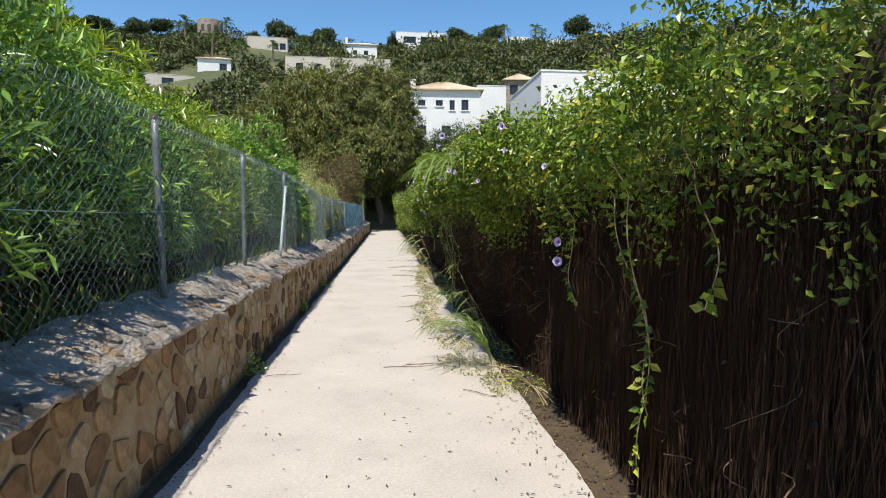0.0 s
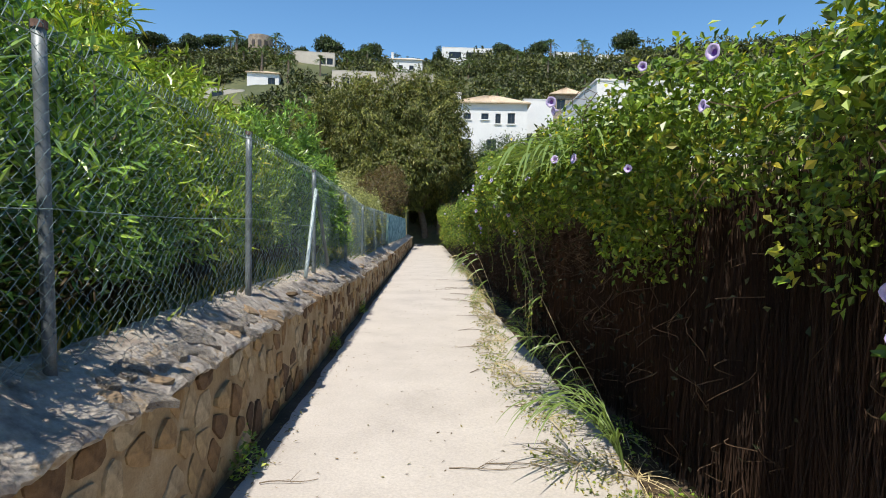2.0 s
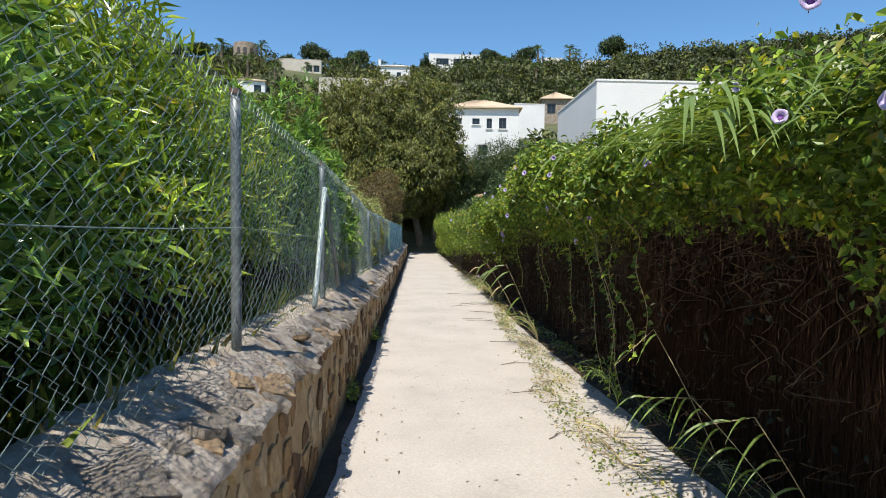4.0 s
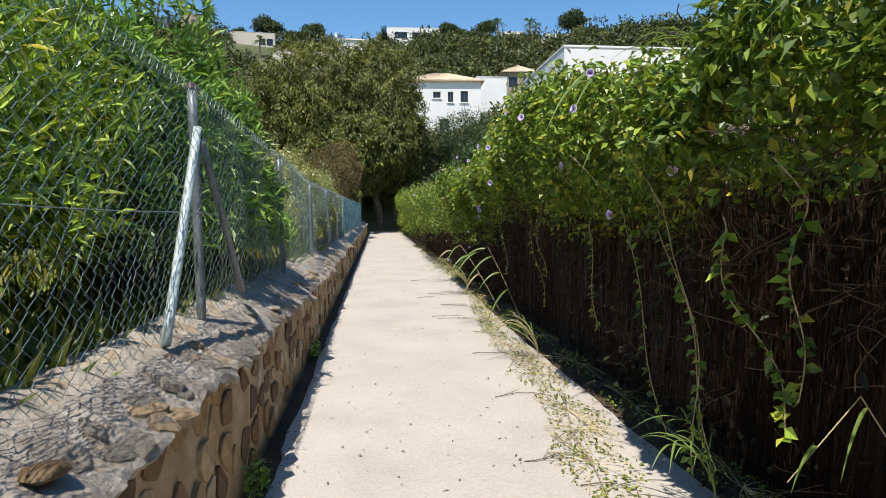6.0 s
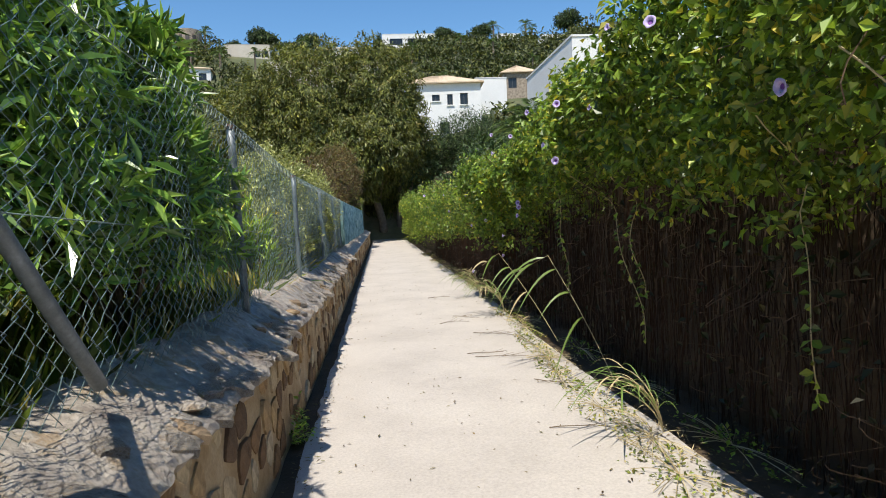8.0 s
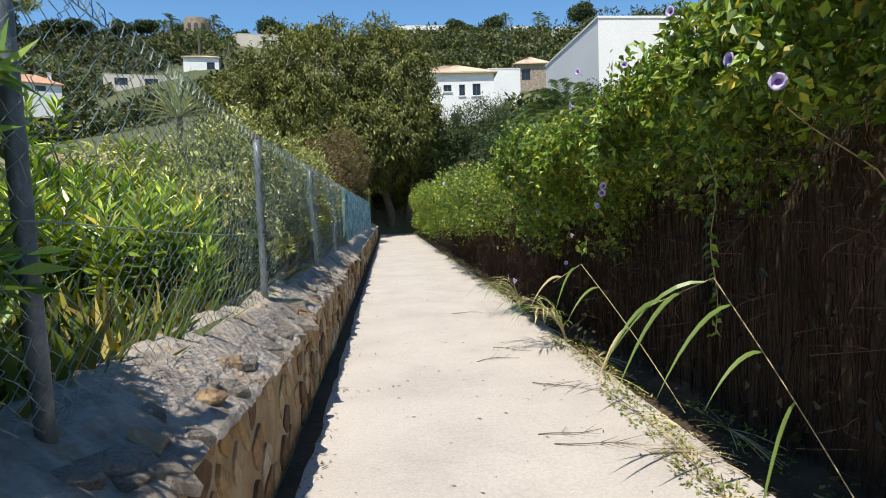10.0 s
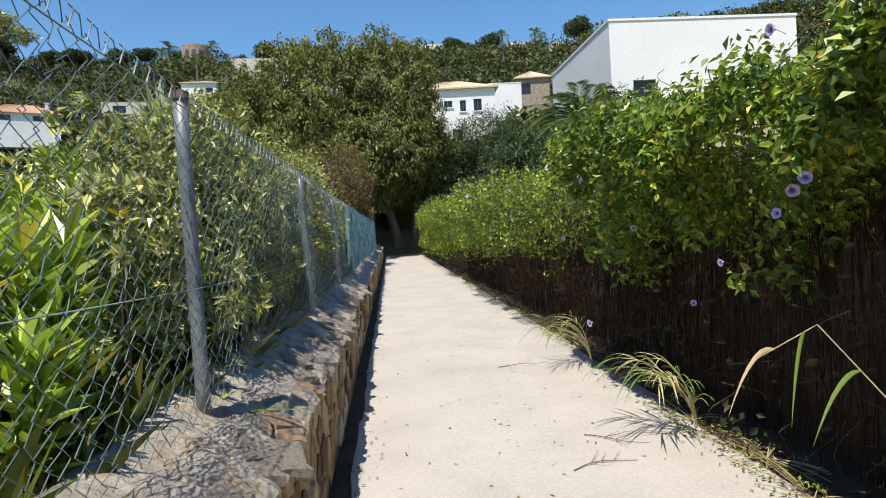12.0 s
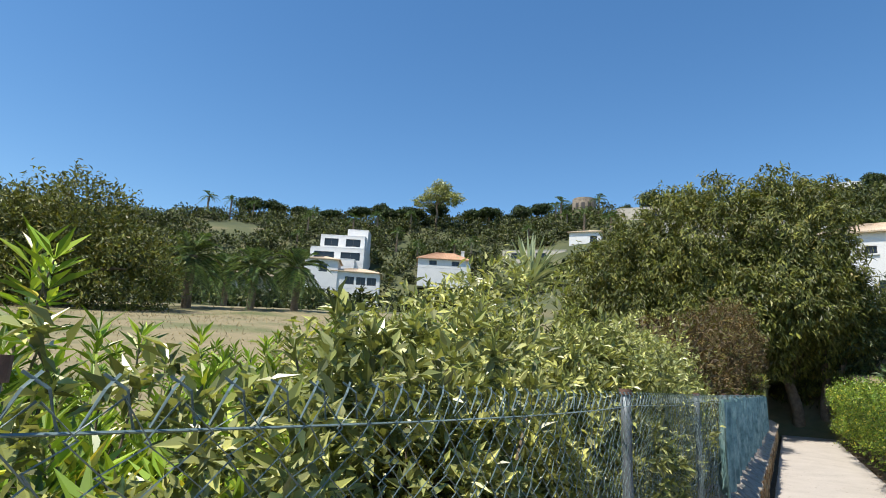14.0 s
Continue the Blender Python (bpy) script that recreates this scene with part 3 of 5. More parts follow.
def terraced(at, turn, u, v, up):
    """A place given along a building's front, behind it and above its foot."""
    return tuple((pose(*at, 0, 0, turn) @ Vector((u, v, up)))[:3])


MOD, LODGE = (-110.4, 148.0, 31.0), (-92.2, 132.5, 21.4)
modern = house("modern_house", "white stepped modern house with broad dark windows", MOD, 28, 15.0, 13.0, 4.3, M_WHITE, "flat", [(-3.6, 0.9, 5.6, 2.2), (3.7, 0.9, 5.4, 2.2)])
upper = house("storey", "", terraced(MOD, 28, 0.6, 1.6, 4.5), 28, 12.6, 9.6, 4.0, M_WHITE, "flat", [(-3.2, 0.9, 4.0, 2.2), (3.0, 0.9, 4.2, 2.2)])
loft = house("storey", "", terraced(MOD, 28, 4.2, 3.0, 8.7), 28, 6.0, 6.0, 2.4, M_WHITE, "flat")
terrace = house("storey", "", terraced(MOD, 28, -1.4, -7.6, -1.2), 28, 13.5, 2.0, 2.0, M_WHITE, "flat")
join_house(modern, upper, loft, terrace)
lodge = house("white_lodge", "white house with tiled roofs, dark windows and a taller wing", LODGE, 34, 11.5, 8.0, 4.0, M_WHITE, "hip", [(-1.5, 1.0, 2.2, 1.9), (1.2, 1.0, 2.2, 1.9), (3.8, 1.0, 2.2, 1.9)], (), M_TILE, 1.5)
wing = house("wing", "", terraced(LODGE, 34, -8.2, -0.6, 0.0), 34, 7.5, 7.5, 6.6, M_WHITE, "hip", [(0.2, 3.6, 2.0, 2.0), (-2.2, 0.9, 1.3, 1.8)], (), M_TILE, 1.3)
join_house(lodge, wing)
house("red_roofed_house", "low cream house with a red tile roof", (-81.0, 156.0, 30.2), 30, 14.0, 9.0, 2.4, M_WHITE, "hip", [(-3, 0.8, 2, 1.2), (3, 0.8, 2, 1.2)], (), M_TILE_RED, 2.6, (5.0, 0.0, 3.2))
house("low_house", "low pale house with a tiled roof", (-111.0, 116.5, 19.5), 48, 9.0, 6.0, 3.4, M_CREAM, "hip", [(-2, 1, 2, 1.5)], (), M_TILE, 1.2)
house("far_white_house", "white house half hidden by trees", (-168.0, 161.0, 41.0), 45, 11.0, 7.0, 5.0, M_WHITE, "flat", [(0, 2, 3, 2)])


def build_tower():
    ob = thing("stone_tower", "round old stone watchtower on the ridge", "tower", at=(-60.5, 219.0, 58.0))
    V, F = round_bar((0, 0, -3), (0, 0, 8.8), 4.2, 28, 3)
    mesh_part("shaft", V, F, M_RUBBLE, ob)
    for a in (-110, -80, -50):
        m = Matrix.Rotation(radians(a), 4, "Z") @ Matrix.Translation((4.15, 0, 4.6))
        bm = boxed(-0.25, -0.6, 0, 0.12, 0.6, 2.2)
        bmesh.ops.transform(bm, matrix=m, verts=bm.verts)
        part("window", bm, M_FRAME, ob, "dark arched window")
    return ob


build_tower()


# ---- plants ----
def cluster_leaves(centres, normals, per, spread, L, W, mat, name, parent, label="", droop=0.0, out=0.6, bend=0.12):
    """Tufts: per leaves round each centre, pointing outwards and along the normal."""
    n = len(centres)
    C = np.repeat(centres, per, 0) + RNG.normal(size=(n * per, 3)) * spread
    Nn = np.repeat(normals, per, 0)
    D = unit(ball(n * per) + out * Nn + np.array([0, 0, -droop]))
    U = unit(Nn + 0.7 * ball(n * per) + np.array([0, 0, 0.6]))
    s = RNG.uniform(0.6, 1.25, n * per)
    return leaves(name, C, D, U, L * s, W * s, mat, parent, label, bend)


def limbs(base, tips, r, mat, parent, name="limb", sag=0.0, sides=5):
    base = np.asarray(base, float)
    k = 7
    f = np.linspace(0, 1, k)[None, :, None]
    tips = np.asarray(tips, float)
    lines = base + (tips[:, None] - base) * f
    lines[:, :, 2] += (np.sin(f[..., 0] * np.pi) * sag)
    lines[:, 1:-1] += RNG.normal(size=(len(tips), k - 2, 3)) * 0.03 * np.linalg.norm(tips - base, axis=1)[:, None, None]
    return tubes(name, lines, r, mat, parent, sides=sides, taper=0.35)


def bush(name, label, at, size, count, per, L, W, mat, stems=14, droop=0.0, group="shrubs behind the fence", inner=0.35, out=0.6):
    """A shrub: stems from its foot and a crown of leaf tufts with an uneven outline."""
    ob = thing(name, label, "shrub", group, at)
    sx, sy, sz = size
    d = ball(count)
    d[:, 2] = np.abs(d[:, 2]) * 1.0 - 0.25
    d = unit(d)
    lump = np.array([1 + 0.40 * wobble(v * 2.2, 1.0, at[1]) + 0.2 * wobble(v * 6, 1.0, at[0]) for v in d])
    rad = (1 - inner * RNG.random(count) ** 1.6) * lump
    C = d * rad[:, None] * [sx, sy, sz * 0.62] + [0, 0, sz * 0.42]
    C[:, 2] = np.maximum(C[:, 2], 0.05)
    cluster_leaves(C, d, per, 0.05 * min(size), L, W, mat, "crown", ob, droop=droop, out=out)
    pick = RNG.choice(count, stems, replace=False)
    tagged(limbs((0, 0, -0.1), C[pick] * [0.9, 0.9, 0.95], 0.018, M_TWIG, ob, "stem"), kind="stuff")
    return ob


def left_z(x, y):
    return terrain(x, y) - 0.05


def place(x, y):
    return (x, y, left_z(x, y))


# shrubs behind the fence, from the start of the lane onwards
for x, y, s, c, mat, lab in (
    (-2.35, -0.6, (0.9, 1.3, 2.6), 700, L_OLEANDER, "dense dark green oleander behind the fence"),
    (-2.30, 1.3, (0.85, 1.4, 2.0), 800, L_OLEANDER, "dense dark green oleander behind the fence"),
    (-2.42, 3.1, (0.9, 1.3, 1.95), 800, L_OLEANDER, "oleander with narrow leaves pressed against the fence"),
    (-2.55, 4.9, (0.85, 1.3, 1.85), 800, L_OLEANDER, "oleander with narrow leaves pressed against the fence"),
    (-2.66, 6.6, (0.9, 1.2, 2.1), 800, L_BRIGHT, "sunlit green shrub taller than the fence"),
    (-2.76, 8.3, (0.9, 1.2, 2.0), 700, L_BRIGHT, "sunlit green shrub taller than the fence"),
    (-2.35, 10.3, (0.75, 1.2, 2.3), 800, L_OLEANDER, "dark glossy shrub beside the braced post"),
    (-2.05, 11.2, (0.50, 0.75, 2.0), 700, L_OLEANDER, "dark leafy shrub overhanging the wall beside a post"),
    (-1.84, 15.9, (0.32, 1.4, 1.35), 700, L_GREY, "low grey-green shrub pressed against the wire"),
    (-1.84, 18.3, (0.34, 1.5, 1.4), 700, L_GREY, "low grey-green shrub pressed against the wire"),
    (-1.88, 21.3, (0.32, 1.5, 1.35), 480, L_GREY, "low grey-green shrub pressed against the wire"),
    (-2.4, 18.0, (0.8, 2.0, 1.7), 900, L_GREY, "grey-green broad-leaved shrub leaning over the fence"),
    (-2.4, 21.0, (0.85, 2.0, 1.9), 900, L_GREY, "grey-green broad-leaved shrub leaning over the fence"),
):
    bush("shrub", lab, place(x, y), s, int(c * (1.0 if mat is not L_GREY else 1.4)), 16 if mat is not L_GREY else 22, 0.12 if mat is not L_GREY else 0.062, 0.028 if mat is not L_GREY else 0.023, mat)
for x, y, s, c in ((-3.6, 0.9, (1.1, 1.4, 2.9), 560), (-4.2, 4.0, (1.3, 1.6, 3.0), 560), (-3.9, 7.2, (1.2, 1.6, 2.8), 560), (-5.6, 10.5, (1.4, 1.8, 3.2), 420)):
    bush("tall_shrub", "tall yellow-green shrub with whorled leaves", place(x, y), s, c, 20, 0.20, 0.035, L_BRIGHT, out=0.9)
for x, y, s, c in ((-2.6, 25.5, (0.9, 2.4, 2.2), 700), (-2.6, 29.5, (0.9, 2.4, 2.6), 700), (-2.7, 34.0, (1.1, 2.8, 3.0), 800), (-2.6, 39.0, (1.1, 2.6, 3.2), 800)):
    bush("hedge_shrub", "dry browned hedge shrub along the far fence", place(x, y), s, c, 14, 0.13, 0.045, L_BROWN, group="browned hedge")
for x, y, s, c in ((-4.2, 20.0, (1.6, 2.2, 1.6), 650), (-4.6, 24.5, (1.7, 2.4, 1.8), 650), (-5.0, 29.5, (1.8, 2.6, 2.1), 600), (-4.8, 35.0, (1.8, 2.6, 2.6), 600)):
    bush("shrub", "broad grey-green shrub in the field", place(x, y), s, c, 16, 0.15, 0.045, L_GREY, group="field shrubs")


def tree(name, label, at, blobs, count, per, L, W, mat, trunk_r, trunk_h, droop=0.0, spread=0.25, group="", lean=(0, 0), category="tree"):
    """A tree: tapered trunk, limbs to each lobe of the crown, and tufts of leaves over uneven lobes."""
    ob = thing(name, label, category, group, at)
    C, D = [], []
    vol = np.array([b[3] * b[4] * b[5] for b in blobs]) ** 0.67
    for b, share in zip(blobs, vol / vol.sum()):
        n = int(count * share)
        d = ball(n)
        lump = np.array([1 + 0.26 * wobble(v * 2.5, 1.0, b[0] * 3 + b[2]) + 0.12 * wobble(v * 6, 1.0, b[1]) for v in d])
        knots = ball(int(16 + 6 * max(b[3:6])))
        near = np.max(d @ knots.T, 1)
        rad = (1 - 0.4 * RNG.random(n) ** 1.8) * lump * (0.76 + 0.24 * np.clip((near - 0.86) / 0.12, 0, 1) ** 0.7)
        C.append(np.array(b[:3]) + d * rad[:, None] * np.array(b[3:6]))
        D.append(d)
    C, D = np.concatenate(C), np.concatenate(D)
    keep = C[:, 2] > 0.3
    cluster_leaves(C[keep], D[keep], per, spread, L, W, mat, "crown", ob, droop=droop)
    top = np.array([lean[0], lean[1], trunk_h])
    line = np.linspace([0, 0, -0.4], top, 8)
    line[1:-1, :2] += RNG.normal(size=(6, 2)) * trunk_r * 0.35
    tubes("trunk", [line], trunk_r, M_BARK, ob, sides=10, taper=0.6, smooth=True)
    limbs(top - [0, 0, 0.3], np.array([b[:3] for b in blobs]), trunk_r * 0.55, M_BARK, ob, sides=6)
    return ob


# the great tree over the end of the lane
tree("pepper_tree", "broad olive-green pepper tree over the lane", (-0.5, 49.4, 0.3),
     [(-3.9, 0, 8.6, 4.6, 4.4, 4.6), (0.1, 0.5, 9.2, 3.2, 4.0, 4.4), (-7.9, 0.5, 6.8, 3.6, 4.0, 4.0), (-1.9, -1.5, 5.4, 3.6, 3.2, 3.4), (-5.9, -1.6, 4.0, 3.6, 3.0, 3.4), (-9.7, 0, 4.0, 2.8, 3.0, 3.4), (1.2, 1.0, 6.0, 2.0, 2.6, 3.6), (0.2, -2.4, 6.4, 2.2, 2.2, 2.4), (-2.1, -3.6, 5.2, 2.2, 2.0, 2.2), (0.9, 3.0, 3.0, 2.6, 1.8, 3.2), (-2.7, 3.4, 2.6, 3.0, 1.8, 2.8)],
     6600, 24, 0.30, 0.10, L_PEPPER, 0.32, 4.5, droop=1.0, spread=0.15)
tree("pepper_tree", "dark-trunked tree in the shade at the lane's end", (0.65, 49.9, 0.3),
     [(0.6, 1.0, 6.5, 2.0, 2.4, 3.2), (0.2, 3.0, 4.2, 2.6, 2.4, 2.6)], 700, 22, 0.34, 0.085, L_PEPPER, 0.26, 4.0, droop=0.9, spread=0.32, lean=(0.4, 0.5))
tree("pepper_tree", "dark-trunked tree in the shade at the lane's end", (1.6, 50.0, 0.6),
     [(0.4, 1.0, 5.0, 1.4, 2.0, 3.0), (0.4, 3.5, 3.0, 2.2, 2.0, 2.4)], 500, 22, 0.3, 0.08, L_OLIVE, 0.2, 3.0, droop=0.6, spread=0.3)
tree("olive_tree", "round dark green olive tree below the villa", (6.2, 53.0, 3.6),
     [(0, 0, 3.4, 2.9, 2.6, 2.3), (-2.0, 0.4, 2.4, 1.6, 1.8, 1.7), (2.6, 0.3, 2.8, 2.0, 2.0, 2.0)], 900, 22, 0.24, 0.06, L_OLIVE, 0.22, 2.4, spread=0.24)
tree("olive_tree", "dark green bushy tree behind the vine hedge", (10.5, 40.5, 3.2),
     [(0, 0, 2.4, 2.4, 2.2, 1.9), (-2.8, -3.0, 1.2, 1.8, 1.8, 1.5)], 700, 22, 0.24, 0.06, L_OLIVE, 0.2, 1.6, spread=0.24)
tree("field_tree", "large dark tree at the edge of the field", (-52.0, 42.0, 2.5),
     [(0, 0, 9.5, 5.0, 5.0, 5.0), (-5, -3, 8.5, 5, 5, 4.5), (4.5, 2, 6.5, 4, 4, 4), (-9, -7, 6, 5, 5, 5), (-2, -3, 4, 5, 4, 3.5)], 1700, 22, 0.46, 0.18, L_PEPPER, 0.45, 6.0, spread=0.4)

for x, y, s, n in ((5.6, 44.0, (1.4, 1.6, 2.0), 420), (3.2, 40.0, (1.0, 1.6, 1.5), 420), (6.8, 47.0, (1.8, 1.6, 2.6), 420), (8.6, 45.0, (1.8, 1.8, 2.6), 420), (2.2, 53.5, (1.6, 1.5, 3.4), 420), (-0.2, 55.0, (2.2, 1.5, 3.6), 420), (-2.6, 54.5, (2.0, 1.5, 3.6), 420), (5.0, 38.0, (1.5, 1.8, 2.2), 420), (7.0, 41.0, (1.6, 1.8, 2.4), 420), (4.4, 56.0, (2.0, 1.5, 3.0), 420), (9.6, 52.0, (2.2, 1.8, 3.0), 420)):
    bush("slope_shrub", "dark green shrub on the slope beyond the hedge", (x, y, terrain(x, y) - 0.1), s, n, 13, 0.26, 0.09, L_OLIVE, group="slope shrubs")


# ---- palms ----
def fronds(origin, count, length, mat, name, parent, rise=(0.1, 1.0), leaflet=0.42, width=0.03, pairs=30, sag=0.9):
    """Feathered palm fronds: each a bowed rib with leaflets on both sides."""
    origin = np.array(origin, float)
    for _ in range(count):
        az, el = RNG.uniform(0, 2 * np.pi), RNG.uniform(*rise)
        d = np.array([np.cos(az) * np.cos(el), np.sin(az) * np.cos(el), np.sin(el)])
        L = length * RNG.uniform(0.8, 1.1)
        t = np.linspace(0, 1, 12)[:, None]
        rib = origin + d * L * t - np.array([0, 0, 1.0]) * sag * L * 0.55 * t**2.2
        f = np.linspace(0.12, 1, pairs)
        P = np.stack([np.interp(f, t[:, 0], rib[:, i]) for i in range(3)], 1)
        T = unit(np.gradient(P, axis=0))
        S = unit(np.cross(T, [0, 0, 1.0]))
        U = np.cross(S, T)
        ll = leaflet * np.sin(np.pi * (0.12 + 0.85 * f)) * L / length
        arr = [tube_arrays([rib], 0.012 * length / 2.5, 4, 0.3)]
        for s in (1, -1):
            D = unit(S * s + 0.75 * T + 0.25 * U + 0.08 * RNG.normal(size=P.shape))
            arr.append(leaf_arrays(P, D, U, ll, width, 0.18))
        V, F = join_arrays(arr)
        mesh_part(name, V, F, mat, parent)


def palm(name, label, at, trunk_h, trunk_r, count, length, group="", rise=(-0.3, 1.25), pairs=30, width=0.035):
    ob = thing(name, label, "palm tree", group, at)
    zs = np.linspace(-0.3, trunk_h, 14)
    line = np.stack([0.05 * np.sin(zs), 0.04 * np.cos(zs * 1.3), zs], 1)
    tubes("trunk", [line], trunk_r, M_BARK, ob, sides=10, taper=0.85)
    fronds((0, 0, trunk_h), count, length, L_PALM, "frond", ob, rise, length * 0.2, width, pairs)
    return ob


palm("date_palm", "young date palm with arching grey-green fronds", (6.2, 33.0, 2.0), 2.9, 0.2, 34, 2.6)
palm("date_palm", "young date palm with arching grey-green fronds", (9.2, 36.5, 3.0), 2.2, 0.2, 28, 2.4)
field_palm = palm("field_palm", "date palm with drooping fronds in the dry field", (-45.7, 62.0, terrain(-45.7, 62.0) - 0.2), 4.8, 0.42, 48, 4.0, "field palms", (-0.9, 1.3), 24, 0.11)
for x, y, s in ((-46.8, 57.0, 0.95), (-49.9, 52.0, 1.1), (-61, 66, 1.0)):
    copy_thing(field_palm, pose(x, y, terrain(x, y) - 0.2, 0, 0, x * 37) @ Matrix.Scale(s, 4))
hill_palm = palm("hill_palm", "tall palm on the hillside", (-70, 216, terrain(-70, 216)), 7.0, 0.35, 24, 3.6, "hillside palms", (-0.5, 1.2), 10, 0.22)
for x, y, s in ((-66, 210, 1.2), (-54, 214, 1.0), (-52, 190, 1.1), (-43, 186, 1.0), (-36, 200, 0.8), (-24, 228, 1.0), (46, 238, 1.1), (58, 236, 1.1), (63, 246, 1.0), (-118, 195, 1.0), (-128, 188, 1.1), (-134, 182, 1.0), (-150, 178, 1.1), (-100, 172, 0.9), (-90, 178, 1.0), (-83, 176, 1.1), (30, 215, 0.9), (-9, 190, 0.8), (22, 128, 0.5), (-185, 170, 1.1), (-192, 165, 1.2), (-178, 175, 1.0), (-96, 166, 0.9), (-120, 160, 0.8), (-70, 190, 0.9), (-112, 178, 1.0), (-60, 198, 0.9), (-28, 205, 0.8), (12, 200, 0.8), (36, 190, 0.8), (40, 160, 0.7), (15, 140, 0.6), (-130, 150, 0.8), (-140, 165, 1.0)):
    copy_thing(hill_palm, pose(x, y, terrain(x, y) - 0.2, 0, 0, x * 37) @ Matrix.Scale(s, 4))


# ---- woods on the hill ----
def build_woods():
    """Shrubs and low trees that cover the hill, too many to count."""
    keepout = [(o.location.x, o.location.y, 9.0) for o in scene.objects if o.parent is None and o.get("category") == "house"]
    C, D = [], []
    tries = 0
    made = 0
    while made < 3000 and tries < 40000:
        tries += 1
        az = radians(RNG.uniform(-40, 80))
        r = math.sqrt(RNG.uniform(66**2, 272**2))
        x, y = -r * math.sin(az), r * math.cos(az)
        if y < 20 or (r < 118 and az > radians(14)):
            continue
        hidden = False
        for a, b, c in keepout:
            rh = math.hypot(a, b)
            if (x - a) ** 2 + (y - b) ** 2 < c * c or (0 < rh - r < 24 and abs(az - math.atan2(-a, b)) * rh < c - 1):
                hidden = True
                break
        if hidden:
            continue
        made += 1
        s = RNG.uniform(1.3, 2.9) if r < 180 else RNG.uniform(1.4, 3.6) * (1.3 if RNG.random() < 0.12 else 1.0)
        n = int(17 + 7 * s)
        d = ball(n)
        d[:, 2] = np.abs(d[:, 2])
        rad = (0.72 + 0.4 * RNG.random(n))[:, None]
        C.append(np.array([x, y, terrain(x, y) + s * 0.25]) + d * rad * [s, s, s * RNG.uniform(0.75, 1.3)])
        D.append(d)
    C, D = np.concatenate(C), np.concatenate(D)
    ob = cluster_leaves(C, D, 3, 0.34, 1.15, 0.6, L_WOOD, "hill_woods", None)
    tagged(ob, "dense dark green shrubs and low trees over the hillside", "woods", kind="stuff")


build_woods()


def umbrella_pine(at):
    return tree("umbrella_pine", "flat-crowned umbrella pine on the ridge", at, [(0, 0, 7.2, 4.4, 4.2, 1.5), (1.6, 0.6, 8.2, 2.4, 2.4, 1.2), (-2.2, 0, 6.6, 2.4, 2.4, 1.1)], 420, 8, 0.8, 0.35, L_PINE, 0.3, 6.2, spread=0.3, group="ridge pines")


pine = umbrella_pine((-83, 236, terrain(-83, 236)))
for x, y, s in ((-30, 238, 1.1), (-24, 240, 1.0), (-76, 232, 0.9), (-95, 232, 1.0), (-50, 240, 0.9), (35, 250, 0.9), (44, 252, 1.0), (78, 246, 1.3), (84, 250, 1.0), (-5, 250, 0.8), (-108, 226, 1.0), (-160, 200, 1.0), (-170, 192, 0.9), (-142, 210, 1.0), (3, 247, 0.7), (28, 246, 0.8)):
    copy_thing(pine, pose(x, y, terrain(x, y) - 2.2 + 0.9 * math.sin(x), 0, 0, x * 31) @ Matrix.Diagonal((s, s, s * (0.95 + 0.25 * math.sin(y)), 1)))
for x, y, s in ((-118, 214, 1.0), (-126, 206, 1.3), (-134, 204, 0.9), (-150, 206, 1.2), (-100, 224, 1.2), (-88, 228, 0.9), (-70, 236, 1.2), (-64, 232, 1.0), (-40, 240, 1.2), (-178, 186, 1.1), (-186, 180, 1.3)):
    copy_thing(pine, pose(x, y, terrain(x, y) - 1.6 + 0.8 * math.sin(x * 3), 0, 0, x * 31) @ Matrix.Diagonal((s, s, s * (1.0 + 0.25 * math.sin(y)), 1)))
euc = tree("eucalyptus", "thin-crowned eucalyptus standing over the skyline", (-112, 203, terrain(-112, 203)), [(0, 0, 11, 3.4, 3.2, 2.2), (4, 1, 9.5, 2.6, 2.4, 1.8), (-4, 0, 9, 2.6, 2.4, 1.6), (1, 0, 13, 2.4, 2.2, 1.6)], 420, 8, 0.8, 0.3, L_GREY, 0.35, 8.0, droop=0.5, spread=0.35)
euc.scale = (1.45, 1.45, 1.3)


def cypress(at):
    return tree("cypress", "slim dark cypress on the hillside", at, [(0, 0, 1.8, 0.9, 0.9, 1.9), (0, 0, 3.8, 0.75, 0.75, 2.0), (0, 0, 5.6, 0.45, 0.45, 1.6)], 160, 8, 0.6, 0.25, L_PINE, 0.16, 5.0, spread=0.12, group="hillside cypresses")


cyp = cypress((1.0, 243, terrain(1, 243) + 0.5))
for x, y, s in ((2.6, 240, 1.4), (-92, 214, 1.0), (-88, 216, 0.8), (-120, 200, 0.9), (27, 235, 1.0)):
    copy_thing(cyp, pose(x, y, terrain(x, y) - 0.2, 0, 0, x) @ Matrix.Scale(s, 4))


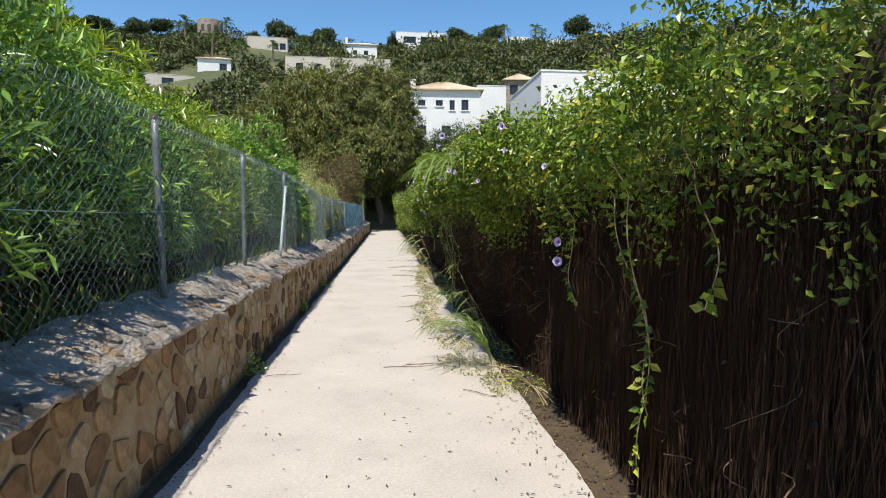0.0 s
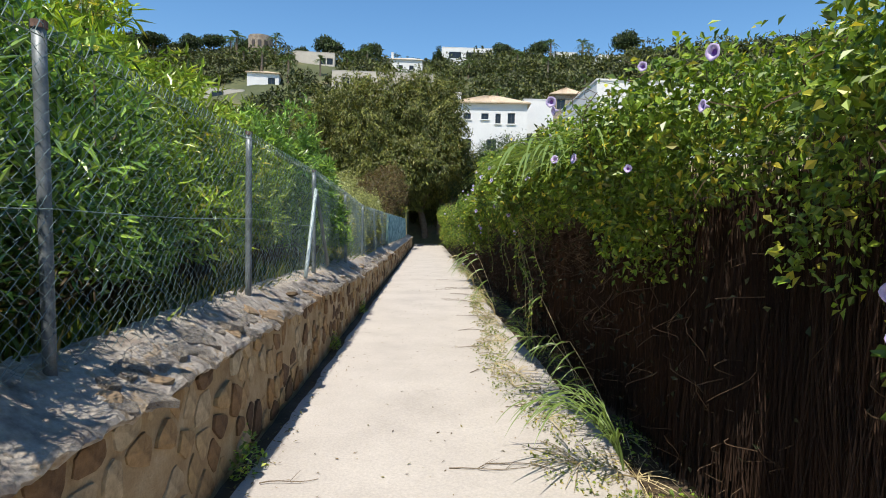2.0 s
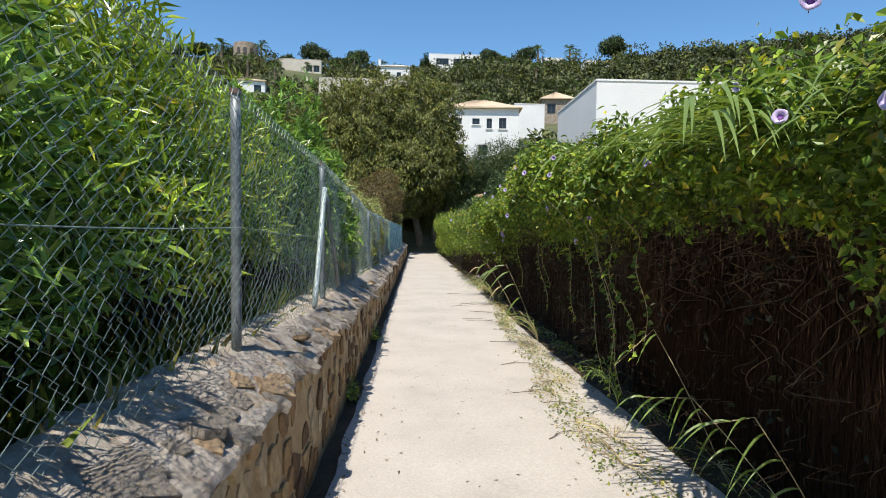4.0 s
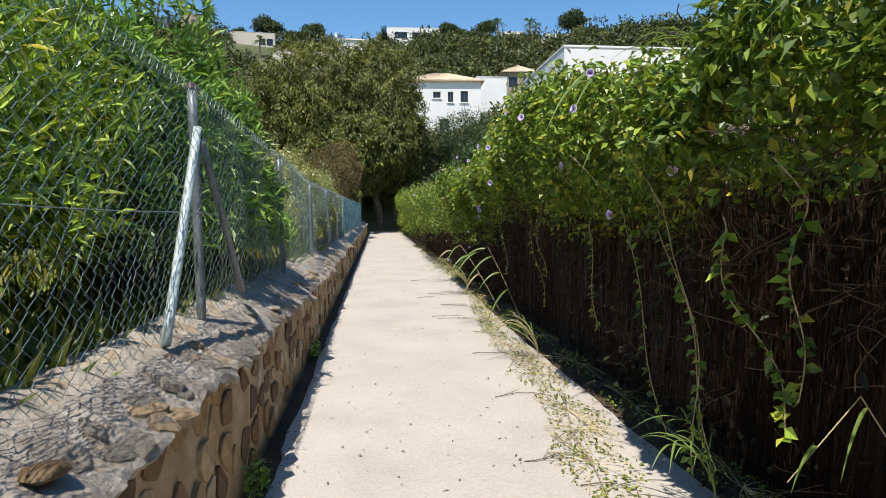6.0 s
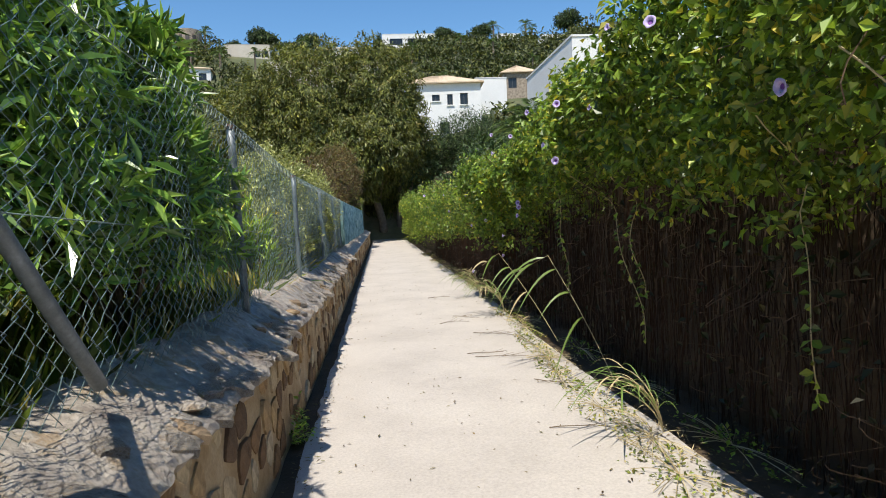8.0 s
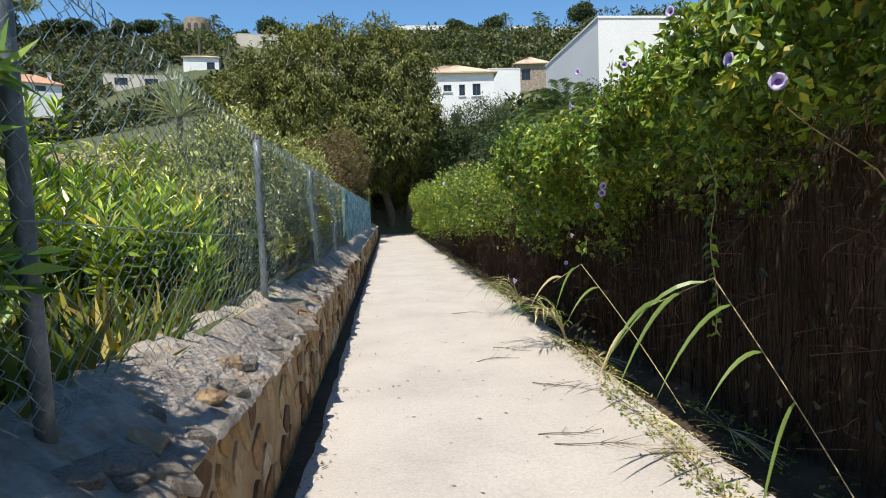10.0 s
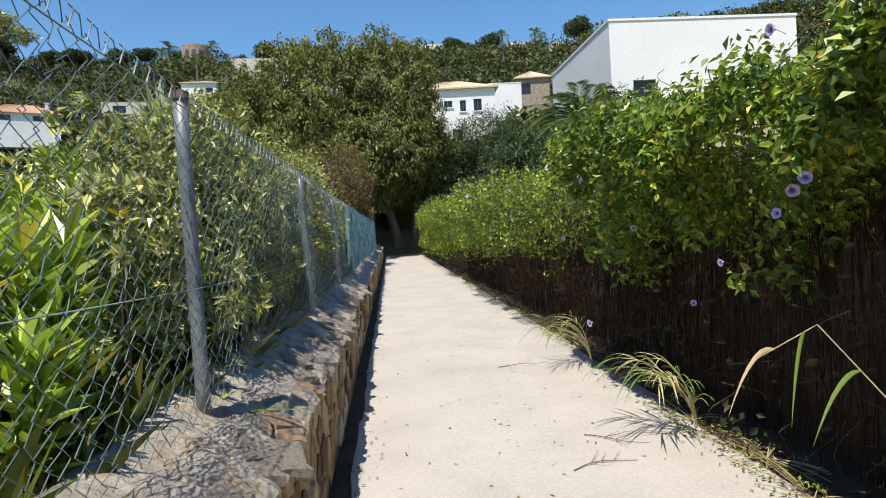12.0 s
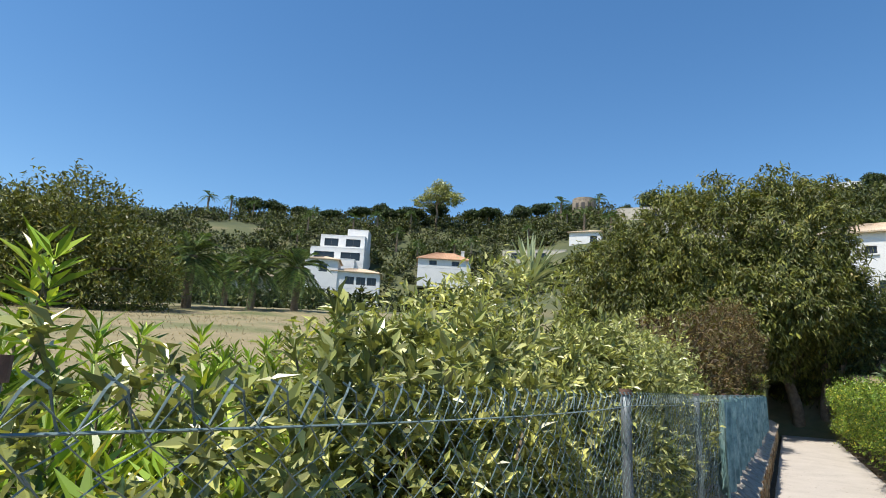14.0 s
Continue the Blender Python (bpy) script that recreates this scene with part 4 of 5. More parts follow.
# ---- hedge on the right ----
def hedge_face(y, z):
    """How far left the hedge reaches: it hangs over the reed screen at the top."""
    over = float(np.interp(z, [0, 0.3, 0.9, 1.45, 1.75, 2.05, 2.4, 3.0], [0.0, -0.02, 0.0, 0.06, 0.30, 0.44, 0.46, 0.62]))
    over *= float(np.interp(y, [1.5, 5], [0.8, 1.0]))
    tuft = float(np.interp(y, [3.8, 5.2, 6.5, 8, 9.5, 11, 14, 16, 19, 48], [0, 0.26, 0.30, 0.34, 0.28, 0.22, 0.16, 0.26, 0.30, 0.32]))
    amp = float(np.interp(y, [12, 22], [1.0, 2.3]))
    return 1.30 - over - tuft - amp * 0.20 * wobble((0, y, z), 0.8) - amp * 0.14 * wobble((5, y, z), 2.0) - 0.06 * wobble((7, y, z), 5.0)


def hedge_top(y):
    return float(np.interp(y, [-3, 0.6, 1.2, 1.75, 2.7, 3.9, 5.1, 6.0, 7.2, 8.2, 9.6, 11.5, 13, 15.4, 18, 24, 34, 47], [3.2, 3.0, 2.75, 2.36, 2.14, 2.16, 2.24, 2.28, 2.18, 2.10, 2.42, 2.45, 2.34, 2.08, 2.12, 2.1, 2.3, 2.35])) + float(np.interp(y, [12, 19], [1.0, 2.7])) * (0.12 * wobble((9, y, 0), 0.8) + 0.10 * wobble((9, y, 4), 2.1))


def hem(y):
    """Height of the ragged lower edge of the green leaves."""
    z = float(np.interp(y, [-3, 1.7, 2.9, 4.0, 5.6, 6.2, 8.2, 8.9, 11, 12, 13.3, 14.3, 16, 19, 24, 47], [1.72, 1.7, 1.62, 1.62, 1.5, 1.66, 1.7, 1.5, 1.45, 1.7, 1.75, 1.55, 1.3, 1.15, 0.9, 0.6]))
    return z + 0.30 * wobble((4, y, 0), 1.3) + 0.14 * wobble((4, y, 3), 3.1) - 0.75 * max(0.0, wobble((4, y, 7), 4.5))


def bare(y, z):
    """Share of leaves that the hedge keeps at a height: few below the hem, more further on."""
    few = float(np.interp(y, [-3, 5, 8.5, 9.5, 11, 12, 14, 16, 20, 30], [0.05, 0.08, 0.07, 0.20, 0.20, 0.05, 0.12, 0.2, 0.25, 0.4]))
    f = min(max((z - hem(y)) / 0.16, 0), 1)
    return few + (1 - few) * f


def build_hedge():
    hedge = thing("vine_hedge", "tall hedge of green vines tumbling over a dry reed screen", "hedge")
    # leaves over the face
    n = 200000
    y = RNG.uniform(-3, 47, n)
    y = np.where(RNG.random(n) < 0.55, RNG.uniform(-1, 18, n), y)
    z = RNG.random(n)
    P, N, keepm, dull = [], [], [], []
    rr = RNG.random((n, 3))
    for i in range(n):
        yy, t = y[i], hedge_top(y[i])
        low = hem(yy)
        if rr[i, 0] < 0.72:
            zz = low + z[i] * (t + 0.15 - low)
        else:
            zz = 0.02 + z[i] * (t + 0.15)
            if (rr[i, 0] - 0.72) / 0.28 > bare(yy, zz):
                continue
        if zz > t - 0.35:
            # the rounded crown of the hedge
            a = (zz - t + 0.35) / 0.5 * 1.3
            x = hedge_face(yy, t - 0.35) + rr[i, 1] * 1.3 * min(a, 1)
            zt = t - 0.35 + 0.3 * math.sin(min(a, 1.2)) + 0.13 * wobble((x, yy, 0), 2.2) + rr[i, 2] ** 4 * 0.16 - 0.05 * (x - 1.0)
            P.append((x, yy, zt))
            N.append((-0.6, -0.1, 0.9))
        else:
            x = hedge_face(yy, zz) + rr[i, 1] ** 1.3 * 0.46 - 0.10 * rr[i, 2] ** 4 + (0.12 if zz < low else 0.0) + (0.24 if wobble((2, yy, zz), 5.5) < -0.12 and rr[i, 2] < 0.9 else 0.0) + (0.3 if yy > 13 and wobble((6, yy, zz), 2.3) < -0.08 else 0.0)
            P.append((x, yy, zz))
            N.append((-0.9, -0.1, 0.35))
        # leaves under the hem get the colour with painted shade
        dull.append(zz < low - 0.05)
    P, N, dull = np.array(P), np.array(N), np.array(dull)
    m = len(P)
    D = unit(ball(m) + [-0.35, -0.05, -0.35])
    U = unit(N + 0.8 * ball(m))
    s = RNG.uniform(0.6, 1.3, m)
    far = np.interp(P[:, 1], [0, 2, 6, 12, 40], [0.5, 0.62, 0.85, 0.95, 1.25])
    for sel, mat, name, lab in ((~dull, L_VINE, "foliage", "fresh green vine leaves"), (dull, L_VINE_SHADE, "lower_foliage", "lower vine leaves with shade painted into their colour")):
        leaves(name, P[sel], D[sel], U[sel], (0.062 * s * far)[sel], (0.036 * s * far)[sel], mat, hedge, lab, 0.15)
    # tangle of dead stems inside
    n = 2450
    yy = np.where(np.arange(n) < 1900, RNG.uniform(-2, 24, n), np.where(np.arange(n) < 2250, RNG.uniform(5.6, 8.6, n), RNG.uniform(11.6, 14.0, n)))
    lines = np.zeros((n, 6, 3))
    for i in range(n):
        z0 = RNG.uniform(0.1, 2.2) if i < 1900 else RNG.uniform(1.1, 1.8)
        a = RNG.uniform(-1.6, 1.6)
        ln = RNG.uniform(0.12, 0.42)
        x = hedge_face(yy[i], z0) + RNG.uniform(0.05, 0.3)
        f = np.linspace(0, 1, 6)
        lines[i] = np.stack([x + 0.06 * np.sin(f * 4 + i), yy[i] + ln * f * math.cos(a), z0 - ln * f * (0.4 + math.sin(a)) * 0.6], 1)
    lines[:, :, 2] = np.maximum(lines[:, :, 2], 0.02)
    tagged(tubes("stem_tangle", lines, RNG.uniform(0.0010, 0.0030, n), M_DEAD, hedge, "tangle of dry brown stems"), kind="stuff")
    return hedge


build_hedge()


def build_reeds():
    """The screen of dry reeds behind the vines, and the added dark bank that backs it."""
    n = 8400
    screen = thing("reed_screen", "screen of dry brown reeds", "fence")
    yy = np.concatenate([np.linspace(-3.2, 9, 5600), np.linspace(9.0, 30, n - 5600)]) + RNG.normal(size=n) * 0.004
    k = 5
    lines = np.zeros((n, k, 3))
    f = np.linspace(0, 1, k)
    for i in range(n):
        layer = (i % 4) * 0.02
        lean, z0 = RNG.normal() * 0.16, RNG.random() ** 3 * 1.0
        lines[i, :, 0] = 1.36 + layer + 0.05 * wobble((0, yy[i], 0), 1.2) + 0.02 * f + 0.02 * np.sin(f * 5 + i)
        lines[i, :, 1] = yy[i] + lean * f + 0.03 * np.sin(f * 6 + i * 1.3)
        lines[i, :, 2] = -0.04 + z0 + f * min(RNG.uniform(0.7, 2.1), 1.9 - z0)
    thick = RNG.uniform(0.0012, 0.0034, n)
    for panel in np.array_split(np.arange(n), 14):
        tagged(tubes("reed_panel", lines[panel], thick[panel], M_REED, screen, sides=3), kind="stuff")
    # unseen bank, added to keep the hedge's inside dark
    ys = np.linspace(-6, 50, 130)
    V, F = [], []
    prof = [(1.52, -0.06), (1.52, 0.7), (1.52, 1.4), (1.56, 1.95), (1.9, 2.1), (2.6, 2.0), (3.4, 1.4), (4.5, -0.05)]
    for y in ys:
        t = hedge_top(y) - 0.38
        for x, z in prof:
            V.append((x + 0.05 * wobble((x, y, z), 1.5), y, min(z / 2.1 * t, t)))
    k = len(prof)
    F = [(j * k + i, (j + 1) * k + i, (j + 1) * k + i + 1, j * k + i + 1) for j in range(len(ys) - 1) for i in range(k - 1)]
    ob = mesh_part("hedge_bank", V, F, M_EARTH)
    tagged(ob, "added bank behind the hedge, its earth colour darkened for shade", "bank", kind="structure")


build_reeds()


# ---- grass, yuccas and small plants on the left ----
def grass_patch(name, label, n, where, length, width, mat, lean=0.5):
    P = np.array([where() for _ in range(n)])
    D = unit(np.stack([RNG.normal(size=n) * lean, RNG.normal(size=n) * lean, np.ones(n)], 1))
    U = unit(np.stack([RNG.normal(size=n), RNG.normal(size=n), 0.3 * np.ones(n)], 1))
    s = RNG.uniform(0.45, 1.2, n)
    ob = leaves(name, P, D, U, length * s, width, mat, bend=0.3)
    return tagged(ob, label, "grass", kind="stuff")


def by_fence():
    y = RNG.uniform(-1.5, 44)
    x = -1.70 - RNG.random() ** 1.5 * 3.6
    return (x, y, terrain(x, y) - 0.02)


def on_field():
    r = RNG.uniform(6, 60)
    az = RNG.uniform(0.12, 1.5)
    x, y = -3 - r * math.sin(az), 8 + r * math.cos(az)
    return (x, y, terrain(x, y) - 0.05)


grass_patch("grass", "green and yellowing grass behind the fence", 42000, by_fence, 0.34, 0.012, L_GRASS, 0.45)
grass_patch("field_grass", "sparse dry grass in the field", 9000, on_field, 0.20, 0.035, M_STRAW, 0.5)


def rosette(name, label, at, n, length, width, mat, rise=(0.0, 1.45), trunk=0.0, category="yucca", stalk=0.0):
    """Sword-shaped blades fanning from one point, each bowed and folded."""
    ob = thing(name, label, category, at=at)
    for _ in range(n):
        az, el = RNG.uniform(0, 2 * np.pi), RNG.uniform(*rise)
        d = np.array([np.cos(az) * np.cos(el), np.sin(az) * np.cos(el), np.sin(el)])
        s = unit(np.cross(d, [0, 0, 1.0]) + 1e-6)
        u = np.cross(s, d)
        L = length * RNG.uniform(0.75, 1.1)
        V, F = [], []
        f = np.linspace(0, 1, 6)
        prof = [0.45, 0.9, 1.0, 0.85, 0.5, 0.02]
        for k in range(6):
            p = d * L * f[k] - np.array([0, 0, 1]) * 0.22 * L * f[k] ** 2.5 * math.cos(el) + np.array([0, 0, trunk])
            w = width * prof[k] / 2
            V += [p + s * w + u * w * 0.4, p, p - s * w + u * w * 0.4]
        F = [(3 * k + i, 3 * k + i + 1, 3 * k + i + 4, 3 * k + i + 3) for k in range(5) for i in range(2)]
        mesh_part("blade", V, F, mat, ob)
    if trunk:
        tubes("trunk", [[(0, 0, -0.3 + (trunk + 0.3) * t) for t in np.linspace(0, 1, 8)]], 0.09, M_BARK, ob, sides=9)
    return ob


rosette("yucca", "bright green spiky yucca growing behind the fence", place(-2.08, 14.55), 90, 0.95, 0.036, L_YUCCA, (0.15, 1.45))
rosette("yucca", "bright green spiky yucca growing behind the fence", place(-2.5, 13.1), 60, 0.7, 0.032, L_YUCCA)
rosette("dragon_tree", "grey-green rosette of stiff blades on a short trunk", place(-7.0, 30.0), 64, 1.6, 0.13, L_AGAVE, (0.1, 1.5), 3.6, "palm")
rosette("yucca", "yucca blades showing over the tall shrubs", place(-3.4, 2.2), 40, 0.9, 0.05, L_BRIGHT, (0.2, 1.4), 1.75)
rosette("yucca", "yucca blades showing over the tall shrubs", place(-3.8, 5.6), 40, 0.8, 0.05, L_BRIGHT, (0.2, 1.4), 1.6)


def whorled(name, label, at, stems, height, spread, mat, length=0.16, width=0.035):
    """A shrub of bare stems, each ending in whorls of leaves."""
    ob = thing(name, label, "shrub", "sunlit oleanders", at)
    tips = []
    for _ in range(stems):
        a, r = RNG.uniform(0, 2 * np.pi), spread * math.sqrt(RNG.random())
        tips.append((r * math.cos(a), r * math.sin(a), height * RNG.uniform(0.55, 1.08)))
    tips = np.array(tips)
    tagged(limbs((0, 0, -0.05), tips, 0.011, M_TWIG, ob, "stem", sag=0.1), kind="stuff")
    P, D, U = [], [], []
    for t in tips:
        ax = unit(np.array([t[0] * 0.5, t[1] * 0.5, height * 0.9]))
        for lev in range(7):
            c = t - ax * 0.055 * lev
            for k in range(5):
                a = 2 * np.pi * (k / 5 + lev * 0.31) + RNG.normal() * 0.2
                side = np.array([math.cos(a), math.sin(a), 0])
                d = unit(side + ax * (1.3 - 0.2 * lev) + 0.15 * RNG.normal(size=3))
                P.append(c)
                D.append(d)
                U.append(ax + 0.3 * RNG.normal(size=3))
    s = RNG.uniform(0.75, 1.2, len(P))
    leaves("foliage", np.array(P), np.array(D), np.array(U), length * s, width * s, mat, ob, bend=0.1)
    return ob


for x, y, n, h, sp in ((-2.75, 15.7, 46, 0.95, 0.55), (-3.4, 16.9, 50, 1.05, 0.7), (-3.3, 14.4, 46, 0.85, 0.7), (-2.5, 12.2, 40, 0.95, 0.5), (-4.6, 18.4, 50, 1.2, 0.8), (-3.7, 12.6, 40, 1.1, 0.8), (-5.2, 15.6, 44, 1.0, 0.9), (-2.35, 17.0, 40, 1.05, 0.4), (-2.0, 14.0, 26, 0.72, 0.35), (-2.5, 14.5, 30, 0.8, 0.4), (-3.0, 13.9, 30, 0.8, 0.5), (-1.95, 15.2, 26, 0.85, 0.3), (-3.9, 14.6, 34, 0.9, 0.6), (-4.4, 16.6, 34, 1.0, 0.7), (-3.4, 15.55, 7, 1.55, 0.22), (-4.3, 17.0, 5, 1.3, 0.3)):
    whorled("oleander", "sunlit green oleander with whorled leaves", place(x, y), n, h, sp, L_BRIGHT)
for x, y, n, h, sp in ((-2.15, 16.2, 60, 1.25, 0.42), (-2.2, 17.6, 70, 1.35, 0.5), (-2.25, 19.2, 70, 1.4, 0.5), (-2.3, 20.8, 70, 1.45, 0.55), (-3.0, 18.2, 60, 1.5, 0.6), (-3.2, 20.2, 60, 1.6, 0.7)):
    whorled("daisy_shrub", "leathery grey-green shrub crowding over the fence", place(x, y), int(n * 2.0), h, sp, L_GREY, 0.075, 0.024)
for x, y, n, h, sp in ((-2.2, 0.2, 60, 1.2, 0.5), (-2.22, 2.4, 46, 1.15, 0.45), (-2.22, 4.2, 46, 1.2, 0.45), (-2.22, 5.6, 46, 1.2, 0.45), (-2.27, 7.3, 46, 1.3, 0.5), (-2.2, 9.6, 60, 1.35, 0.5)):
    whorled("oleander", "dark oleander shoots behind the wire", place(x, y), n, h, sp, L_OLEANDER, 0.14, 0.028)


for x, y, n, h, sp in ((-2.6, 15.9, 5, 1.2, 0.25), (-3.1, 16.5, 5, 1.3, 0.3), (-3.9, 16.2, 5, 1.35, 0.3), (-4.5, 17.3, 6, 1.45, 0.35), (-5.2, 17.0, 5, 1.4, 0.4), (-2.9, 15.1, 5, 1.05, 0.25), (-4.2, 15.4, 6, 1.2, 0.35), (-5.6, 19.0, 6, 1.6, 0.5), (-6.6, 18.5, 6, 1.5, 0.5), (-3.6, 18.0, 5, 1.5, 0.3)):
    whorled("oleander", "leggy oleander shoots with leaves at the tips", place(x, y), n, h, sp, L_BRIGHT, 0.15, 0.032)


def small_bloom(name, label, at, r, n, mat, group):
    ob = thing(name, label, "flower", group, at)
    a = RNG.uniform(0, 6.28, n)
    D = unit(np.stack([np.cos(a), np.sin(a), 0.5 + 0.5 * RNG.random(n)], 1))
    for k in range(n):
        V, F = leaf_arrays(np.zeros((1, 3)), D[k:k + 1], np.array([[0, 0, 1.0]]), r, r * 0.6)
        mesh_part("petal", V, F, mat, ob)
    tubes("stem", [[(0, 0, -t) for t in np.linspace(0, 0.8, 4)]], 0.003, M_TWIG, ob)
    return ob


small_bloom("yellow_flower", "small bright yellow bloom among the shrubs", (-1.72, 14.42, 1.47), 0.05, 9, M_YELLOW, "yellow blooms")
small_bloom("yellow_flower", "small bright yellow bloom among the shrubs", (-1.76, 14.48, 1.43), 0.045, 8, M_YELLOW, "yellow blooms")


def seed_stalk(at):
    ob = thing("dry_seed_stalk", "brown dried seed stalk beside the yucca", "plant", at=at)
    tubes("stem", [[(0, 0, -0.3 + t) for t in np.linspace(0, 0.8, 6)]], 0.012, M_TWIG, ob, sides=5)
    n = 90
    P = np.stack([RNG.normal(size=n) * 0.055, RNG.normal(size=n) * 0.055, RNG.uniform(0.0, 0.45, n)], 1)
    tagged(leaves("pod_cluster", P, ball(n), ball(n), 0.06, 0.04, L_BROWN, ob), kind="stuff")


seed_stalk(place(-2.45, 15.15)[:2] + (1.0,))


# ---- vines, cane and flowers on the hedge ----
def cane(at, count, length, reach, name="giant_cane", label="arching giant cane with long drooping blades", blade=0.5, width=0.028, towards=(-1.0, 0.0), dry=False):
    """Cane stems bowing out of the hedge with blades hanging along them."""
    ob = thing(name, label, "cane", "canes in the hedge", at)
    for _ in range(count):
        a = math.atan2(towards[1], towards[0]) + RNG.normal() * 0.55
        L = length * RNG.uniform(0.7, 1.1)
        f = np.linspace(0, 1, 9)
        hor, ver = reach * RNG.uniform(0.6, 1.1), L
        pts = np.stack([math.cos(a) * hor * f**1.5, math.sin(a) * hor * f**1.5, ver * (f - 0.42 * f**2.4)], 1)
        stem = tubes("stem", [pts], 0.006, M_STRAW if dry else L_BLADE, ob, taper=0.3, sides=4)
        for k in range(2, 9):
            side = 1 if k % 2 else -1
            t = unit(pts[k] - pts[k - 1])
            s = unit(np.cross(t, [0, 0, 1.0])) * side
            d = unit(t * 0.8 + s * 0.7 + [0, 0, 0.1])
            bl = blade * RNG.uniform(0.6, 1.1)
            g = np.linspace(0, 1, 7)
            V, F = [], []
            for j in range(7):
                p = pts[k] + d * bl * g[j] - np.array([0, 0, 0.55]) * bl * g[j] ** 2.2
                w = width / 2 * (0.5, 0.95, 1.0, 0.9, 0.7, 0.4, 0.02)[j]
                V += [p + s * 0 + np.cross(d, [0, 0, 1]) * w + [0, 0, w * 0.4], p, p - np.cross(d, [0, 0, 1]) * w + [0, 0, w * 0.4]]
            F = [(3 * q + i, 3 * q + i + 1, 3 * q + i + 4, 3 * q + i + 3) for q in range(6) for i in range(2)]
            mesh_part("blade", V, F, M_STRAW if dry and RNG.random() < 0.4 else L_BLADE, ob)
    return ob


cane((1.10, 6.3, 1.70), 20, 0.62, 0.62, blade=0.62, width=0.024, towards=(-1.0, -0.25))
cane((1.05, 5.3, 1.55), 10, 0.75, 0.45, blade=0.5, width=0.016, towards=(-1.0, -0.4))
cane((1.02, 5.2, 0.05), 9, 0.75, 0.5, blade=0.42, width=0.014)
cane((1.0, 8.3, 0.05), 3, 0.6, 0.3, blade=0.3, width=0.012)
cane((0.98, 16.0, 0.05), 9, 0.7, 0.4, blade=0.36, width=0.012, dry=True)
cane((0.98, 18.0, 0.05), 8, 0.65, 0.4, blade=0.36, width=0.012, dry=True)
cane((0.95, 11.3, 0.05), 5, 0.6, 0.4, blade=0.35, width=0.012, dry=True)
cane((1.05, 8.4, 1.9), 5, 0.75, 0.3, blade=0.34, width=0.016)
cane((1.05, 12.2, 1.95), 4, 0.6, 0.25, blade=0.3, width=0.014)
cane((1.0, 4.9, 1.7), 5, 0.75, 0.25, blade=0.4, width=0.014)


def bent_cane(base, apex, tip, blades, length, width, dry=False):
    """One cane stem broken over at its top, with blades hanging like a comb from the bent part."""
    ob = thing("bent_cane", "pale bent cane with long hanging blades at the hedge's foot", "cane", "canes in the hedge", base)
    b, p, q = (np.array(v, float) for v in (base, apex, tip))
    rise, fall = np.linspace(b, p, 8), np.linspace(p, q, 8)[1:]
    rise[:, :2] += np.sin(np.linspace(0, np.pi, 8))[:, None] * 0.03
    line = np.concatenate([rise, fall]) - b
    tubes("stem", [line], 0.003, M_STRAW, ob, sides=5, taper=0.5)
    for k in range(blades):
        f = (k + 0.4) / blades
        start = line[3] + (line[7] - line[3]) * f * 2 if f < 0.5 else line[7] + (line[-1] - line[7]) * (f - 0.5) * 2
        d = unit(np.array([-0.75, -0.25 + 0.25 * RNG.normal(), 0.35 - 0.5 * RNG.random()]))
        w0 = unit(np.cross(d, [0.3, -0.8, 0.4]))
        L = length * RNG.uniform(0.7, 1.1)
        V = []
        for j, g in enumerate(np.linspace(0, 1, 8)):
            c = start + d * L * g - np.array([0, 0, 0.95]) * L * g ** 1.9
            w = width / 2 * (0.35, 0.8, 1.0, 1.0, 0.9, 0.7, 0.4, 0.02)[j]
            V += [c + w0 * w, c + np.array([0.15, -0.15, -0.1]) * w, c - w0 * w]
        F = [(3 * r + i, 3 * r + i + 1, 3 * r + i + 4, 3 * r + i + 3) for r in range(7) for i in range(2)]
        mesh_part("blade", V, F, M_STRAW if dry and k % 3 == 0 else L_BLADE, ob)


bent_cane((1.22, 7.0, 0.0), (0.90, 7.36, 0.85), (0.62, 7.3, 0.62), 3, 0.22, 0.016)
bent_cane((1.20, 6.1, 0.0), (0.88, 6.75, 0.56), (0.66, 7.0, 0.5), 8, 0.26, 0.015)
bent_cane((1.22, 6.0, 0.0), (0.92, 6.2, 0.62), (0.72, 6.3, 0.55), 6, 0.24, 0.014)
bent_cane((1.10, 12.35, 0.0), (0.76, 12.96, 1.0), (0.52, 13.1, 0.86), 6, 0.40, 0.022)
bent_cane((1.10, 13.9, 0.05), (0.62, 14.4, 0.95), (0.45, 14.5, 0.82), 4, 0.36, 0.02, True)
bent_cane((1.05, 9.6, 1.7), (0.84, 9.4, 2.3), (0.66, 9.3, 2.2), 5, 0.34, 0.02)


